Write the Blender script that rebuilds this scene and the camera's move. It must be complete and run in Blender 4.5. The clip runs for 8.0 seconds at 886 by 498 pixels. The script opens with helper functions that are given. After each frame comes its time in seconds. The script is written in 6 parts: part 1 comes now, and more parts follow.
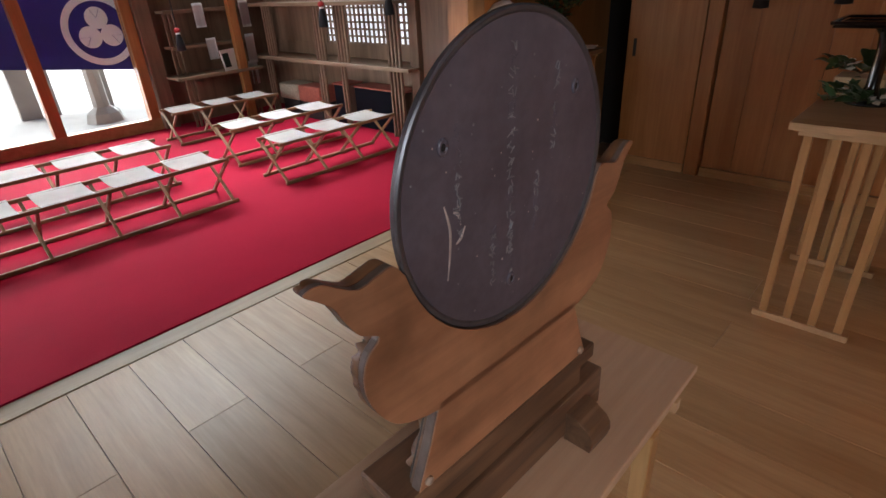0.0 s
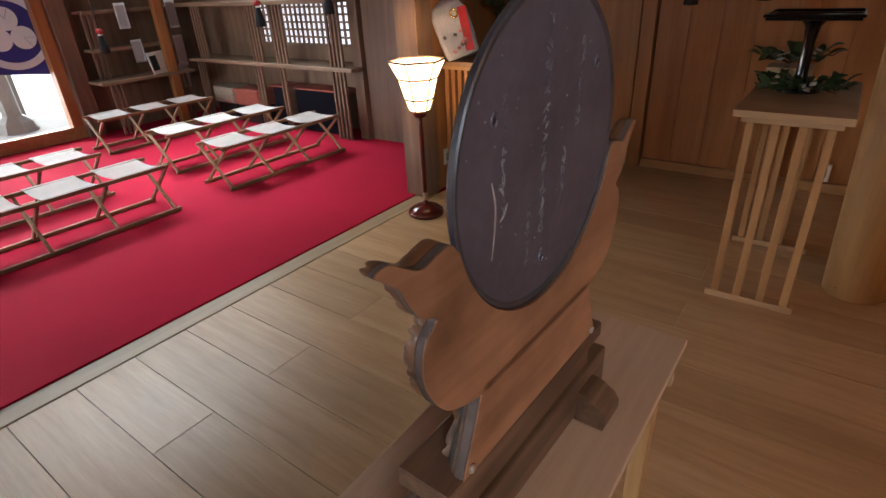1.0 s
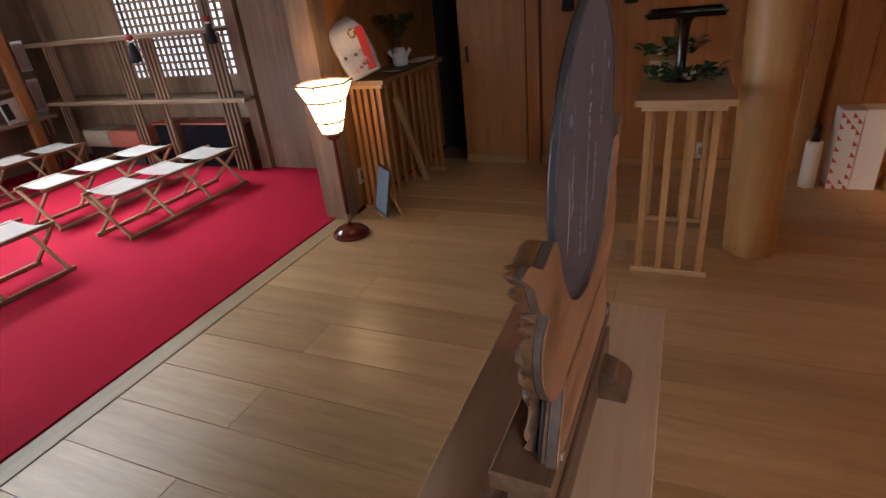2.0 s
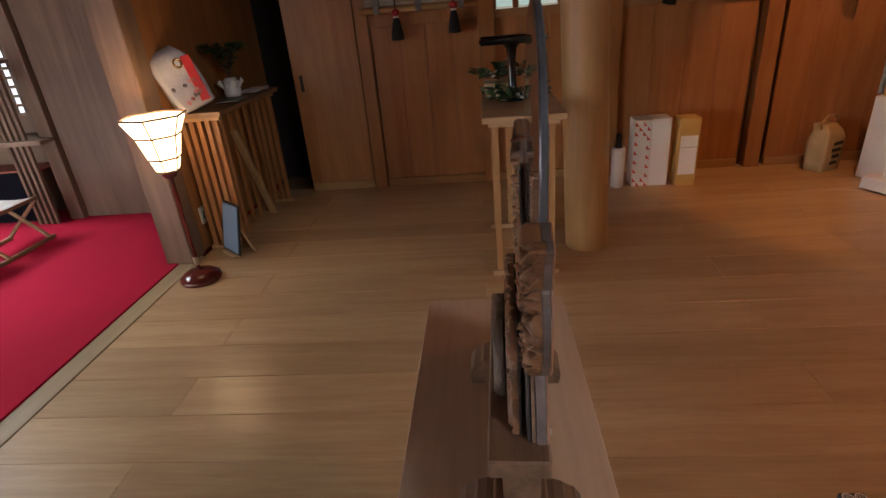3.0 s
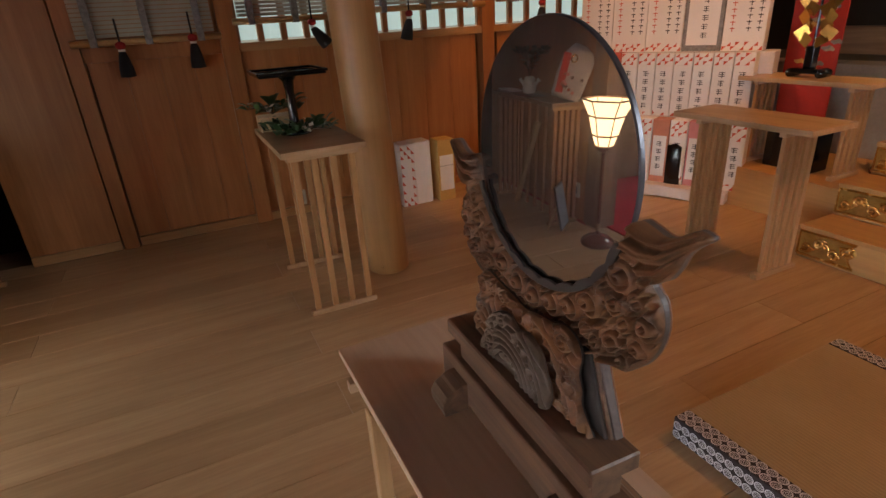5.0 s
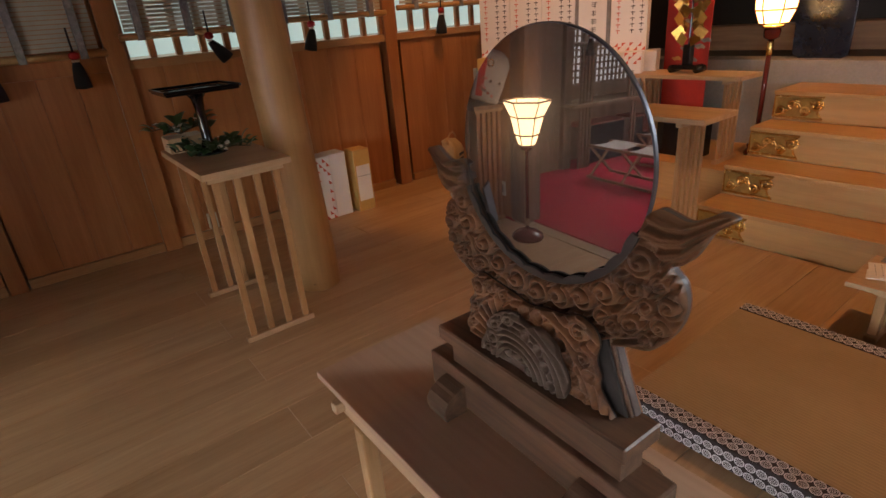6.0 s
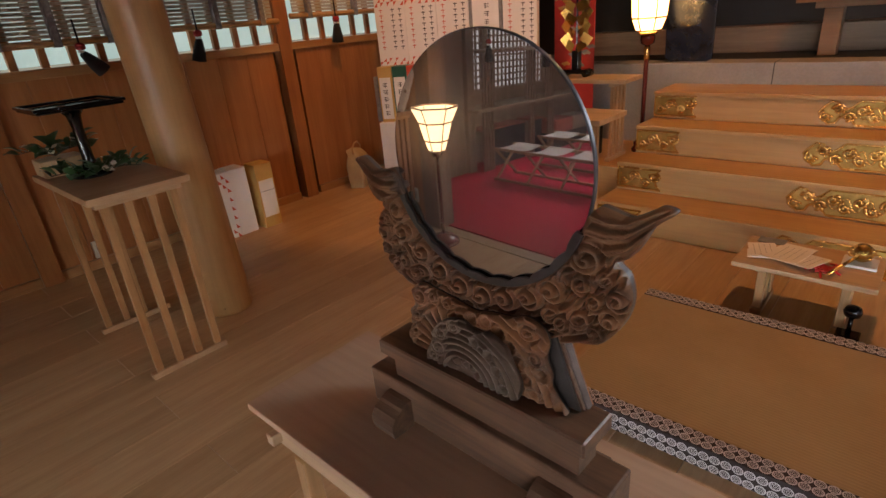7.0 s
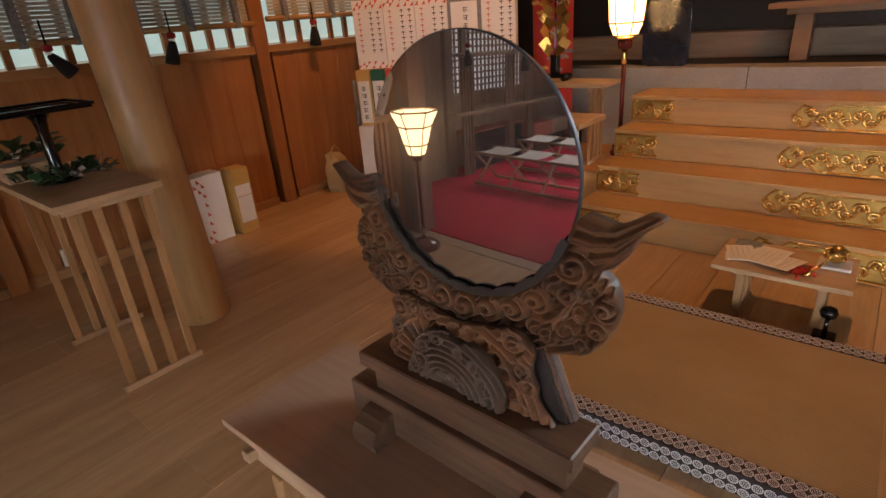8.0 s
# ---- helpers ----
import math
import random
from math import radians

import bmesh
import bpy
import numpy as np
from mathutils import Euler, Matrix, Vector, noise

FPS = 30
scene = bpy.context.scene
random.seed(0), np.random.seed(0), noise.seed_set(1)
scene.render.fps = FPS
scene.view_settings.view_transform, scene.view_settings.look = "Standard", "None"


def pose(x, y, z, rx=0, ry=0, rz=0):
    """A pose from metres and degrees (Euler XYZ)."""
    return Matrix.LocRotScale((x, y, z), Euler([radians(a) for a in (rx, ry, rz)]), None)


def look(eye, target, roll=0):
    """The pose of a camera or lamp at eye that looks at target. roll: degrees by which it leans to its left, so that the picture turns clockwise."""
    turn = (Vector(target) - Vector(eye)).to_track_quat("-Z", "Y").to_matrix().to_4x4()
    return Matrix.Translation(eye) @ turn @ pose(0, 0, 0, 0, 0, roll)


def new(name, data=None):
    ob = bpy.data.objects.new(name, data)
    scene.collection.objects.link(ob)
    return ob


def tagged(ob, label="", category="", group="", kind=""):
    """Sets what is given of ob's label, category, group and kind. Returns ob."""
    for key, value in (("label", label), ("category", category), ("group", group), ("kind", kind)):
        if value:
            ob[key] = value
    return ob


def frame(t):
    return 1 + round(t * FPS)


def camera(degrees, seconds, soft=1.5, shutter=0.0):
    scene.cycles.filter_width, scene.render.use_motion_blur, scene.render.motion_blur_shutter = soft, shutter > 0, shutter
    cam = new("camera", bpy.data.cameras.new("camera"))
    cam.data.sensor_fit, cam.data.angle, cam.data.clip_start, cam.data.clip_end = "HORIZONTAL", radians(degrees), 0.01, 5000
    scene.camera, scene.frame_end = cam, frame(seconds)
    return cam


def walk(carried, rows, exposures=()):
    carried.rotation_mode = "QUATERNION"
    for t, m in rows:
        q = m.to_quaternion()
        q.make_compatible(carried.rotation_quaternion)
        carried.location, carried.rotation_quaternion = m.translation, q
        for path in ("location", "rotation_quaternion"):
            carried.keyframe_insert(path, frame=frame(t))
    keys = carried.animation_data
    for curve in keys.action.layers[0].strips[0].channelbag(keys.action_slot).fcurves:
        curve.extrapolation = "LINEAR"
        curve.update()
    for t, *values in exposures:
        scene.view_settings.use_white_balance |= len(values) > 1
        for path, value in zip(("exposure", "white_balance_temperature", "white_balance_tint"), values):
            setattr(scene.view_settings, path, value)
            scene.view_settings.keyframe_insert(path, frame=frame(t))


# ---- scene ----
cam = camera(79.5, 8.0)
PATH = [
    (0, (0.026, 0.099, 1.465), (1.309, 1.34, 0.563), -3.1),
    (0.5, (0.0, 0.139, 1.456), (1.34, 1.316, 0.551), -3.0),
    (1, (-0.042, 0.188, 1.442), (1.381, 1.261, 0.536), -2.9),
    (1.2, (-0.062, 0.211, 1.435), (1.397, 1.238, 0.532), -3.2),
    (2.3, (-0.184, 0.408, 1.462), (1.511, 1.01, 0.589), -6.4),
    (2.5, (-0.195, 0.44, 1.459), (1.544, 0.92, 0.594), -6.1),
    (3, (-0.22, 0.517, 1.443), (1.587, 0.694, 0.604), -5.0),
    (3.5, (-0.242, 0.62, 1.444), (1.575, 0.505, 0.616), -3.6),
    (4, (-0.21, 0.727, 1.459), (1.585, 0.4, 0.64), -3.1),
    (4.5, (-0.147, 0.84, 1.453), (1.598, 0.283, 0.65), -3.8),
    (4.7, (-0.13, 0.869, 1.444), (1.585, 0.227, 0.64), -3.6),
    (5.8, (-0.017, 1.006, 1.442), (1.504, -0.031, 0.658), -5.0),
    (6, (-0.02, 1.038, 1.456), (1.469, -0.034, 0.66), -5.0),
    (6.5, (0.017, 1.072, 1.458), (1.383, -0.157, 0.669), -5.4),
    (7, (0.031, 1.064, 1.456), (1.292, -0.268, 0.658), -5.1),
    (7.5, (0.041, 1.051, 1.454), (1.265, -0.318, 0.661), -4.8),
    (8, (0.051, 1.043, 1.452), (1.259, -0.34, 0.661), -4.7),
]
walk(cam, [(t, look(eye, target, roll)) for t, eye, target, roll in PATH])

# ---- world, sun, lamps ----
world = bpy.data.worlds.new("sky")
scene.world = world
world.use_nodes = True
wn = world.node_tree.nodes
sky = wn.new("ShaderNodeTexSky")
sky.sky_type, sky.sun_disc = "NISHITA", False
sky.sun_elevation, sky.sun_rotation = radians(48), radians(25)
world.node_tree.links.new(sky.outputs[0], wn["Background"].inputs[0])
wn["Background"].inputs[1].default_value = 0.12


def lamp(name, kind, m, energy, colour, **more):
    data = bpy.data.lights.new(name, kind)
    data.energy, data.color = energy, colour
    for key, value in more.items():
        if key == "size":
            data.size = value
        elif key == "size_y":
            data.shape, data.size_y = "RECTANGLE", value
        elif key == "radius":
            data.shadow_soft_size = value
        elif key == "cone":
            data.spot_size = radians(value)
        elif key == "blend":
            data.spot_blend = value
        elif key == "spread":
            data.spread = radians(value)
        elif key == "angle":
            data.angle = radians(value)
    ob = new(name, data)
    ob.matrix_world = m
    return ob


WARM, DAY = (1.0, 0.45, 0.17), (0.84, 0.93, 1.0)
lamp("sun", "SUN", look((0, 12, 12), (1, 0, 0)), 2.5, (1.0, 0.95, 0.88), angle=0.5)
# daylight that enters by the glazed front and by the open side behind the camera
lamp("daylight_front", "AREA", look((2.0, 6.85, 3.4), (1.6, 5.1, 0.0)), 135, DAY, size=3.9, size_y=1.7, spread=63)
lamp("daylight_side", "AREA", look((-2.6, 4.2, 1.9), (3.9, 5.3, 1.1)), 24, DAY, size=2.2, size_y=1.6, spread=58)
# added cool fill aimed at the mirror's back; no opening is built here
lamp("west_fill", "AREA", look((-1.7, -1.7, 2.2), (0.5, 0.44, 1.15)), 6.0, DAY, size=1.2, size_y=1.1, spread=50)
# warm ceiling lamps over the altar steps and the offerings
lamp("altar_spot", "SPOT", look((0.25, -2.3, 3.05), (0.32, -2.55, 0.4)), 128, WARM, radius=0.03, cone=146, blend=0.8)
lamp("offering_spot", "SPOT", look((2.9, -1.75, 3.05), (3.75, -2.6, 0.5)), 95, WARM, radius=0.04, cone=78, blend=0.35)

# ---- materials ----


def material(name, rough=0.5, metal=0.0, colour=(0.5, 0.5, 0.5)):
    m = bpy.data.materials.new(name)
    m.use_nodes = True
    b = m.node_tree.nodes["Principled BSDF"]
    b.inputs["Base Color"].default_value = (*colour, 1)
    b.inputs["Roughness"].default_value = rough
    b.inputs["Metallic"].default_value = metal
    return m, m.node_tree.nodes, m.node_tree.links, b


def place(n, l, scale, own=True):
    """World position (or the object's own) stretched by scale."""
    mp = n.new("ShaderNodeMapping")
    mp.inputs["Scale"].default_value = scale
    if own:
        l.new(n.new("ShaderNodeTexCoord").outputs["Object"], mp.inputs["Vector"])
    else:
        l.new(n.new("ShaderNodeNewGeometry").outputs["Position"], mp.inputs["Vector"])
    return mp


def noise_at(n, l, vec, scale, detail=4.0, rough=0.55, distort=0.0):
    t = n.new("ShaderNodeTexNoise")
    t.inputs["Scale"].default_value, t.inputs["Detail"].default_value = scale, detail
    t.inputs["Roughness"].default_value, t.inputs["Distortion"].default_value = rough, distort
    l.new(vec, t.inputs["Vector"])
    return t


def ramp(n, l, fac, stops):
    r = n.new("ShaderNodeValToRGB")
    el = r.color_ramp.elements
    el[0].position, el[0].color = stops[0][0], (*stops[0][1], 1)
    el[1].position, el[1].color = stops[1][0], (*stops[1][1], 1)
    for pos, c in stops[2:]:
        e = el.new(pos)
        e.color = (*c, 1)
    l.new(fac, r.inputs[0])
    return r


def mixed(n, l, mode, fac, a, b):
    x = n.new("ShaderNodeMix")
    x.data_type, x.blend_type = "RGBA", mode
    for socket, v in ((x.inputs[0], fac), (x.inputs[6], a), (x.inputs[7], b)):
        if isinstance(v, (int, float)):
            socket.default_value = v
        elif isinstance(v, tuple):
            socket.default_value = (*v, 1)
        else:
            l.new(v, socket)
    return x.outputs[2]


def bumped(n, l, b, height, strength, distance=0.002):
    bp = n.new("ShaderNodeBump")
    bp.inputs["Strength"].default_value, bp.inputs["Distance"].default_value = strength, distance
    l.new(height, bp.inputs["Height"])
    l.new(bp.outputs[0], b.inputs["Normal"])


def wood(name, light, dark, axis=1, rough=0.45, grain=1.0, vary=0.25, bump=0.25, blotch=0.35, spots=1.3):
    """Timber with its grain along axis, uneven from piece to piece."""
    m, n, l, b = material(name, rough)
    s = [14.0 * grain, 14.0 * grain, 14.0 * grain]
    s[axis] = 0.9 * grain
    mp = place(n, l, tuple(s), False)
    info = n.new("ShaderNodeObjectInfo")
    off = n.new("ShaderNodeVectorMath")
    off.operation = "MULTIPLY_ADD"
    comb = n.new("ShaderNodeCombineXYZ")
    for k in range(3):
        l.new(info.outputs["Random"], comb.inputs[k])
    l.new(comb.outputs[0], off.inputs[0])
    off.inputs[1].default_value = (37, 53, 71)
    l.new(mp.outputs[0], off.inputs[2])
    g = noise_at(n, l, off.outputs[0], 1.0, 6, 0.6, 0.6)
    fine = noise_at(n, l, off.outputs[0], 6.0, 4, 0.6)
    c = ramp(n, l, g.outputs[0], [(0.3, dark), (0.66, light)])
    big = noise_at(n, l, place(n, l, (1.1, 1.1, 1.1), False).outputs[0], spots, 4)
    shade = ramp(n, l, big.outputs[0], [(0.3, (1 - blotch,) * 3), (0.7, (1.0, 1.0, 1.0))])
    col = mixed(n, l, "MULTIPLY", 0.8, c.outputs[0], shade.outputs[0])
    per = ramp(n, l, info.outputs["Random"], [(0.0, (1 - vary, 1 - vary * 1.1, 1 - vary * 1.25)), (1.0, (1.0, 1.0, 1.0))])
    col = mixed(n, l, "MULTIPLY", 1.0, col, per.outputs[0])
    fr = ramp(n, l, fine.outputs[0], [(0.35, (0.82, 0.8, 0.78)), (0.6, (1.0, 1.0, 1.0))])
    col = mixed(n, l, "MULTIPLY", 0.6, col, fr.outputs[0])
    l.new(col, b.inputs["Base Color"])
    rr = n.new("ShaderNodeMapRange")
    rr.inputs[3].default_value, rr.inputs[4].default_value = rough - 0.08, rough + 0.14
    l.new(big.outputs[0], rr.inputs[0])
    l.new(rr.outputs[0], b.inputs["Roughness"])
    bumped(n, l, b, g.outputs[0], bump, 0.0015)
    return m


def plain(name, colour, rough=0.5, metal=0.0, amount=0.2, scale=9.0, bump=0.1, scale2=70.0, own=True):
    """A surface of one colour with stains at two sizes."""
    m, n, l, b = material(name, rough, metal, colour)
    v = place(n, l, (1, 1, 1), own).outputs[0]
    big, small = noise_at(n, l, v, scale, 4), noise_at(n, l, v, scale2, 3)
    a = ramp(n, l, big.outputs[0], [(0.3, tuple(c * (1 - amount) for c in colour)), (0.7, colour)])
    f = ramp(n, l, small.outputs[0], [(0.35, (1 - amount * 0.6,) * 3), (0.65, (1.0, 1.0, 1.0))])
    l.new(mixed(n, l, "MULTIPLY", 0.7, a.outputs[0], f.outputs[0]), b.inputs["Base Color"])
    rr = n.new("ShaderNodeMapRange")
    rr.inputs[3].default_value, rr.inputs[4].default_value = max(0.02, rough - 0.08), min(1, rough + 0.1)
    l.new(big.outputs[0], rr.inputs[0])
    l.new(rr.outputs[0], b.inputs["Roughness"])
    if bump:
        bumped(n, l, b, small.outputs[0], bump, 0.001)
    return m


FLOOR = wood("floor_board", (0.57, 0.38, 0.21), (0.46, 0.28, 0.14), 1, 0.3, 1.0, 0.16, 0.1, 0.12)
WALLZ = wood("wall_cedar", (0.46, 0.195, 0.066), (0.33, 0.125, 0.034), 2, 0.4, 0.7, 0.12, 0.12, 0.25)
WALLY = wood("beam_cedar", (0.52, 0.29, 0.125), (0.38, 0.19, 0.07), 1, 0.4, 0.8, 0.12, 0.12, 0.25)
DARKZ = wood("old_post_wood", (0.27, 0.16, 0.10), (0.15, 0.085, 0.05), 2, 0.5, 0.8, 0.15, 0.2)
DARKY = wood("old_beam_wood", (0.33, 0.22, 0.14), (0.20, 0.12, 0.07), 1, 0.5, 0.8, 0.15, 0.2)
DARKX = wood("old_cross_wood", (0.33, 0.22, 0.14), (0.20, 0.12, 0.07), 0, 0.5, 0.8, 0.15, 0.2)
PILLAR = wood("round_pillar_wood", (0.54, 0.31, 0.125), (0.41, 0.215, 0.075), 2, 0.38, 0.55, 0.05, 0.12, 0.2)
PALEX = wood("pale_wood_x", (0.62, 0.43, 0.26), (0.50, 0.33, 0.18), 0, 0.42, 0.9, 0.1, 0.12, 0.18)
PALEY = wood("pale_wood_y", (0.64, 0.45, 0.28), (0.52, 0.34, 0.19), 1, 0.42, 0.9, 0.1, 0.12, 0.18)
PALEZ = wood("pale_wood_z", (0.56, 0.34, 0.16), (0.46, 0.26, 0.11), 2, 0.42, 0.9, 0.1, 0.12, 0.18)
STEPX = wood("step_wood", (0.62, 0.35, 0.135), (0.55, 0.295, 0.105), 0, 0.36, 0.6, 0.1, 0.12, 0.2)
STOOLX = wood("stool_wood", (0.40, 0.24, 0.12), (0.26, 0.14, 0.06), 0, 0.45, 1.2, 0.2)
CARVE = wood("weathered_carving", (0.34, 0.145, 0.055), (0.06, 0.030, 0.019), 0, 0.46, 1.6, 0.25, 0.5, 0.4)
CARVEDARK = wood("dark_carved_ground", (0.050, 0.036, 0.032), (0.026, 0.019, 0.017), 0, 0.6, 1.6, 0.1, 0.5, 0.4)
WAX = plain("yellowed_wax", (0.40, 0.29, 0.22), 0.4, 0, 0.2)
CARVEGREY = wood("grey_carving", (0.15, 0.092, 0.058), (0.055, 0.036, 0.026), 0, 0.5, 1.6, 0.15, 0.5, 0.4)
STANDWOOD = wood("old_brown_wood", (0.225, 0.120, 0.068), (0.085, 0.046, 0.030), 0, 0.42, 2.4, 0.12, 0.35, 0.5, 8.0)
BACKWOOD = wood("reddish_back_wood", (0.46, 0.215, 0.112), (0.27, 0.115, 0.06), 0, 0.42, 0.9, 0.08, 0.25, 0.6, 9.0)
EDGEWOOD = wood("dark_edge_wood", (0.19, 0.136, 0.12), (0.08, 0.058, 0.052), 0, 0.45, 1.4, 0.1, 0.4, 0.55, 14.0)
CARPET = plain("red_felt_carpet", (0.40, 0.011, 0.036), 0.95, 0, 0.18, 1.4, 0.5, 240, False)
CARPET.node_tree.nodes["Principled BSDF"].inputs["Specular IOR Level"].default_value = 0.08
CANVAS = plain("white_canvas", (0.74, 0.71, 0.66), 0.85, 0, 0.12, 8, 0.3, 220)
BRONZE = plain("dark_bronze", (0.14, 0.12, 0.15), 0.4, 0.3, 0.4, 7, 0.3, 60)
BRONZERIM = plain("worn_bronze_rim", (0.13, 0.125, 0.14), 0.34, 0.6, 0.35, 18, 0.15, 90)


def polish_material():
    """Old polished bronze: a clear reflection under a thin tarnished film with specks of dust."""
    m, n, l, b = material("polished_mirror", 0.012, 1.0, (0.35, 0.305, 0.275))
    v = place(n, l, (1, 1, 1), False).outputs[0]
    film, dust = noise_at(n, l, v, 9.0, 5, 0.6), noise_at(n, l, v, 420.0, 2)
    hazy = n.new("ShaderNodeBsdfPrincipled")
    hazy.inputs["Base Color"].default_value = (0.42, 0.36, 0.33, 1)
    hazy.inputs["Metallic"].default_value, hazy.inputs["Roughness"].default_value = 0.7, 0.24
    amount = ramp(n, l, film.outputs[0], [(0.3, (0.13,) * 3), (0.7, (0.24,) * 3)])
    speck = ramp(n, l, dust.outputs[0], [(0.70, (0.0,) * 3), (0.76, (0.35,) * 3)])
    both = mixed(n, l, "ADD", 1.0, amount.outputs[0], speck.outputs[0])
    mix = n.new("ShaderNodeMixShader")
    l.new(both, mix.inputs[0])
    l.new(b.outputs[0], mix.inputs[1])
    l.new(hazy.outputs[0], mix.inputs[2])
    l.new(mix.outputs[0], n["Material Output"].inputs[0])
    return m


POLISH = polish_material()
SCRATCH = plain("pale_scratch", (0.50, 0.42, 0.40), 0.6, 0.2, 0.4, 40, 0.2)
VERDIGRIS = plain("verdigris", (0.27, 0.26, 0.28), 0.7, 0.2, 0.5, 60, 0.2)
LACQUER = plain("black_lacquer", (0.006, 0.006, 0.007), 0.12, 0, 0.2, 6, 0.0)
REDLAC = plain("red_lacquer", (0.13, 0.018, 0.012), 0.16, 0, 0.3, 7, 0.0)
GOLD = plain("gilt_brass", (0.86, 0.56, 0.18), 0.24, 1.0, 0.2, 14, 0.15, 120)
GOLDMATT = plain("stippled_gilt", (0.60, 0.37, 0.11), 0.42, 1.0, 0.35, 20, 0.9, 420)
GOLDFOIL = plain("gold_foil_paper", (0.75, 0.42, 0.10), 0.22, 0.9, 0.15, 14, 0.1)
STONE = plain("grey_stone_sill", (0.36, 0.32, 0.29), 0.65, 0, 0.25, 3, 0.3, 60, False)
PAPER = plain("white_paper", (0.80, 0.77, 0.73), 0.75, 0, 0.06, 5, 0.1)
INK = plain("black_ink", (0.02, 0.018, 0.018), 0.7, 0, 0.2)
CLOTH = plain("white_cloth", (0.72, 0.67, 0.65), 0.9, 0, 0.14, 5, 0.3, 90)
REDPAPER = plain("vermilion_paper", (0.62, 0.10, 0.05), 0.6, 0, 0.12)
PINKPAPER = plain("pink_paper", (0.66, 0.25, 0.24), 0.6, 0, 0.12)
SALMON = plain("salmon_box_card", (0.56, 0.22, 0.13), 0.6, 0, 0.15)
GREENPAPER = plain("green_paper", (0.02, 0.12, 0.075), 0.5, 0, 0.15)
OCHRE = plain("ochre_card", (0.58, 0.36, 0.10), 0.6, 0, 0.12)
KRAFT = plain("brown_kraft_card", (0.36, 0.24, 0.14), 0.8, 0, 0.2)
GREYPAPER = plain("grey_patterned_paper", (0.28, 0.28, 0.28), 0.7, 0, 0.4, 40)
TASSELBLACK = plain("black_tassel_thread", (0.012, 0.012, 0.014), 0.85, 0, 0.4, 30, 0.4, 300)
TASSELRED = plain("red_tassel_knot", (0.40, 0.02, 0.02), 0.8, 0, 0.3, 40, 0.4, 200)
LEAF = plain("glossy_green_leaf", (0.035, 0.085, 0.028), 0.3, 0, 0.4, 12, 0.2)
PINELEAF = plain("dark_foliage", (0.016, 0.04, 0.022), 0.5, 0, 0.4, 12, 0.2)
TWIG = plain("brown_twig", (0.10, 0.06, 0.035), 0.8, 0, 0.3)
NAVY = plain("navy_pleated_cloth", (0.02, 0.026, 0.045), 0.85, 0, 0.3, 9, 0.2)
NOREN = plain("purple_curtain_cloth", (0.055, 0.035, 0.13), 0.85, 0, 0.2, 5, 0.2)
BAMBOO = plain("bamboo_rod", (0.50, 0.30, 0.12), 0.45, 0, 0.25, 10, 0.1)
BLIND = plain("pale_reed_blind", (0.45, 0.43, 0.34), 0.8, 0, 0.2, 8, 0.2, 150)
# near-black for dark parts and, at the altar, for unlit room surfaces
BLACKUNLIT = plain("black_and_unlit", (0.016, 0.013, 0.012), 0.6, 0, 0.3)
PLASTIC = plain("white_plastic", (0.62, 0.58, 0.50), 0.45, 0, 0.08)
BROCADE = plain("patterned_brocade", (0.42, 0.12, 0.08), 0.8, 0, 0.3, 30)
BROCADE2 = plain("pale_brocade", (0.45, 0.38, 0.28), 0.8, 0, 0.35, 40)
REDBAND = plain("bright_red_ribbon", (0.60, 0.02, 0.015), 0.5, 0, 0.12)
# near-black that stands for dark depth: the room past the doorway, mirror holes
DEPTHBLACK = plain("painted_depth_black", (0.012, 0.010, 0.010), 0.8, 0, 0.3)
PLASTER = plain("dim_ceiling_boards", (0.26, 0.16, 0.09), 0.7, 0, 0.2, 2, 0.1, 40, False)


def tatami_material():
    m, n, l, b = material("tatami_rush", 0.6)
    v = place(n, l, (1, 1, 1), False).outputs[0]
    w = n.new("ShaderNodeTexWave")
    w.wave_type, w.bands_direction = "BANDS", "Y"
    w.inputs["Scale"].default_value, w.inputs["Distortion"].default_value = 22.0, 0.3
    l.new(v, w.inputs["Vector"])
    fine = noise_at(n, l, place(n, l, (25, 400, 25), False).outputs[0], 1.0, 3)
    big = noise_at(n, l, v, 3.0, 3)
    c = ramp(n, l, big.outputs[0], [(0.3, (0.36, 0.235, 0.105)), (0.7, (0.43, 0.29, 0.14))])
    s = ramp(n, l, w.outputs[0], [(0.0, (0.86, 0.84, 0.8)), (0.5, (1.0, 1.0, 1.0))])
    f = ramp(n, l, fine.outputs[0], [(0.3, (0.8, 0.8, 0.78)), (0.7, (1.0, 1.0, 1.0))])
    col = mixed(n, l, "MULTIPLY", 0.7, mixed(n, l, "MULTIPLY", 0.8, c.outputs[0], s.outputs[0]), f.outputs[0])
    l.new(col, b.inputs["Base Color"])
    bumped(n, l, b, w.outputs[0], 0.4, 0.002)
    return m


TATAMI = tatami_material()
BORDERDARK = plain("dark_border_cloth", (0.035, 0.022, 0.022), 0.8, 0, 0.3, 60)
BORDERPALE = plain("white_woven_motif", (0.66, 0.61, 0.62), 0.8, 0, 0.15, 60)
BORDERMID = plain("brown_woven_motif", (0.16, 0.11, 0.10), 0.8, 0, 0.2, 60)


def glowing(name, colour, strength, base):
    m, n, l, b = material(name, 0.6, 0, base)
    b.inputs["Emission Color"].default_value = (*colour, 1)
    b.inputs["Emission Strength"].default_value = strength
    return m


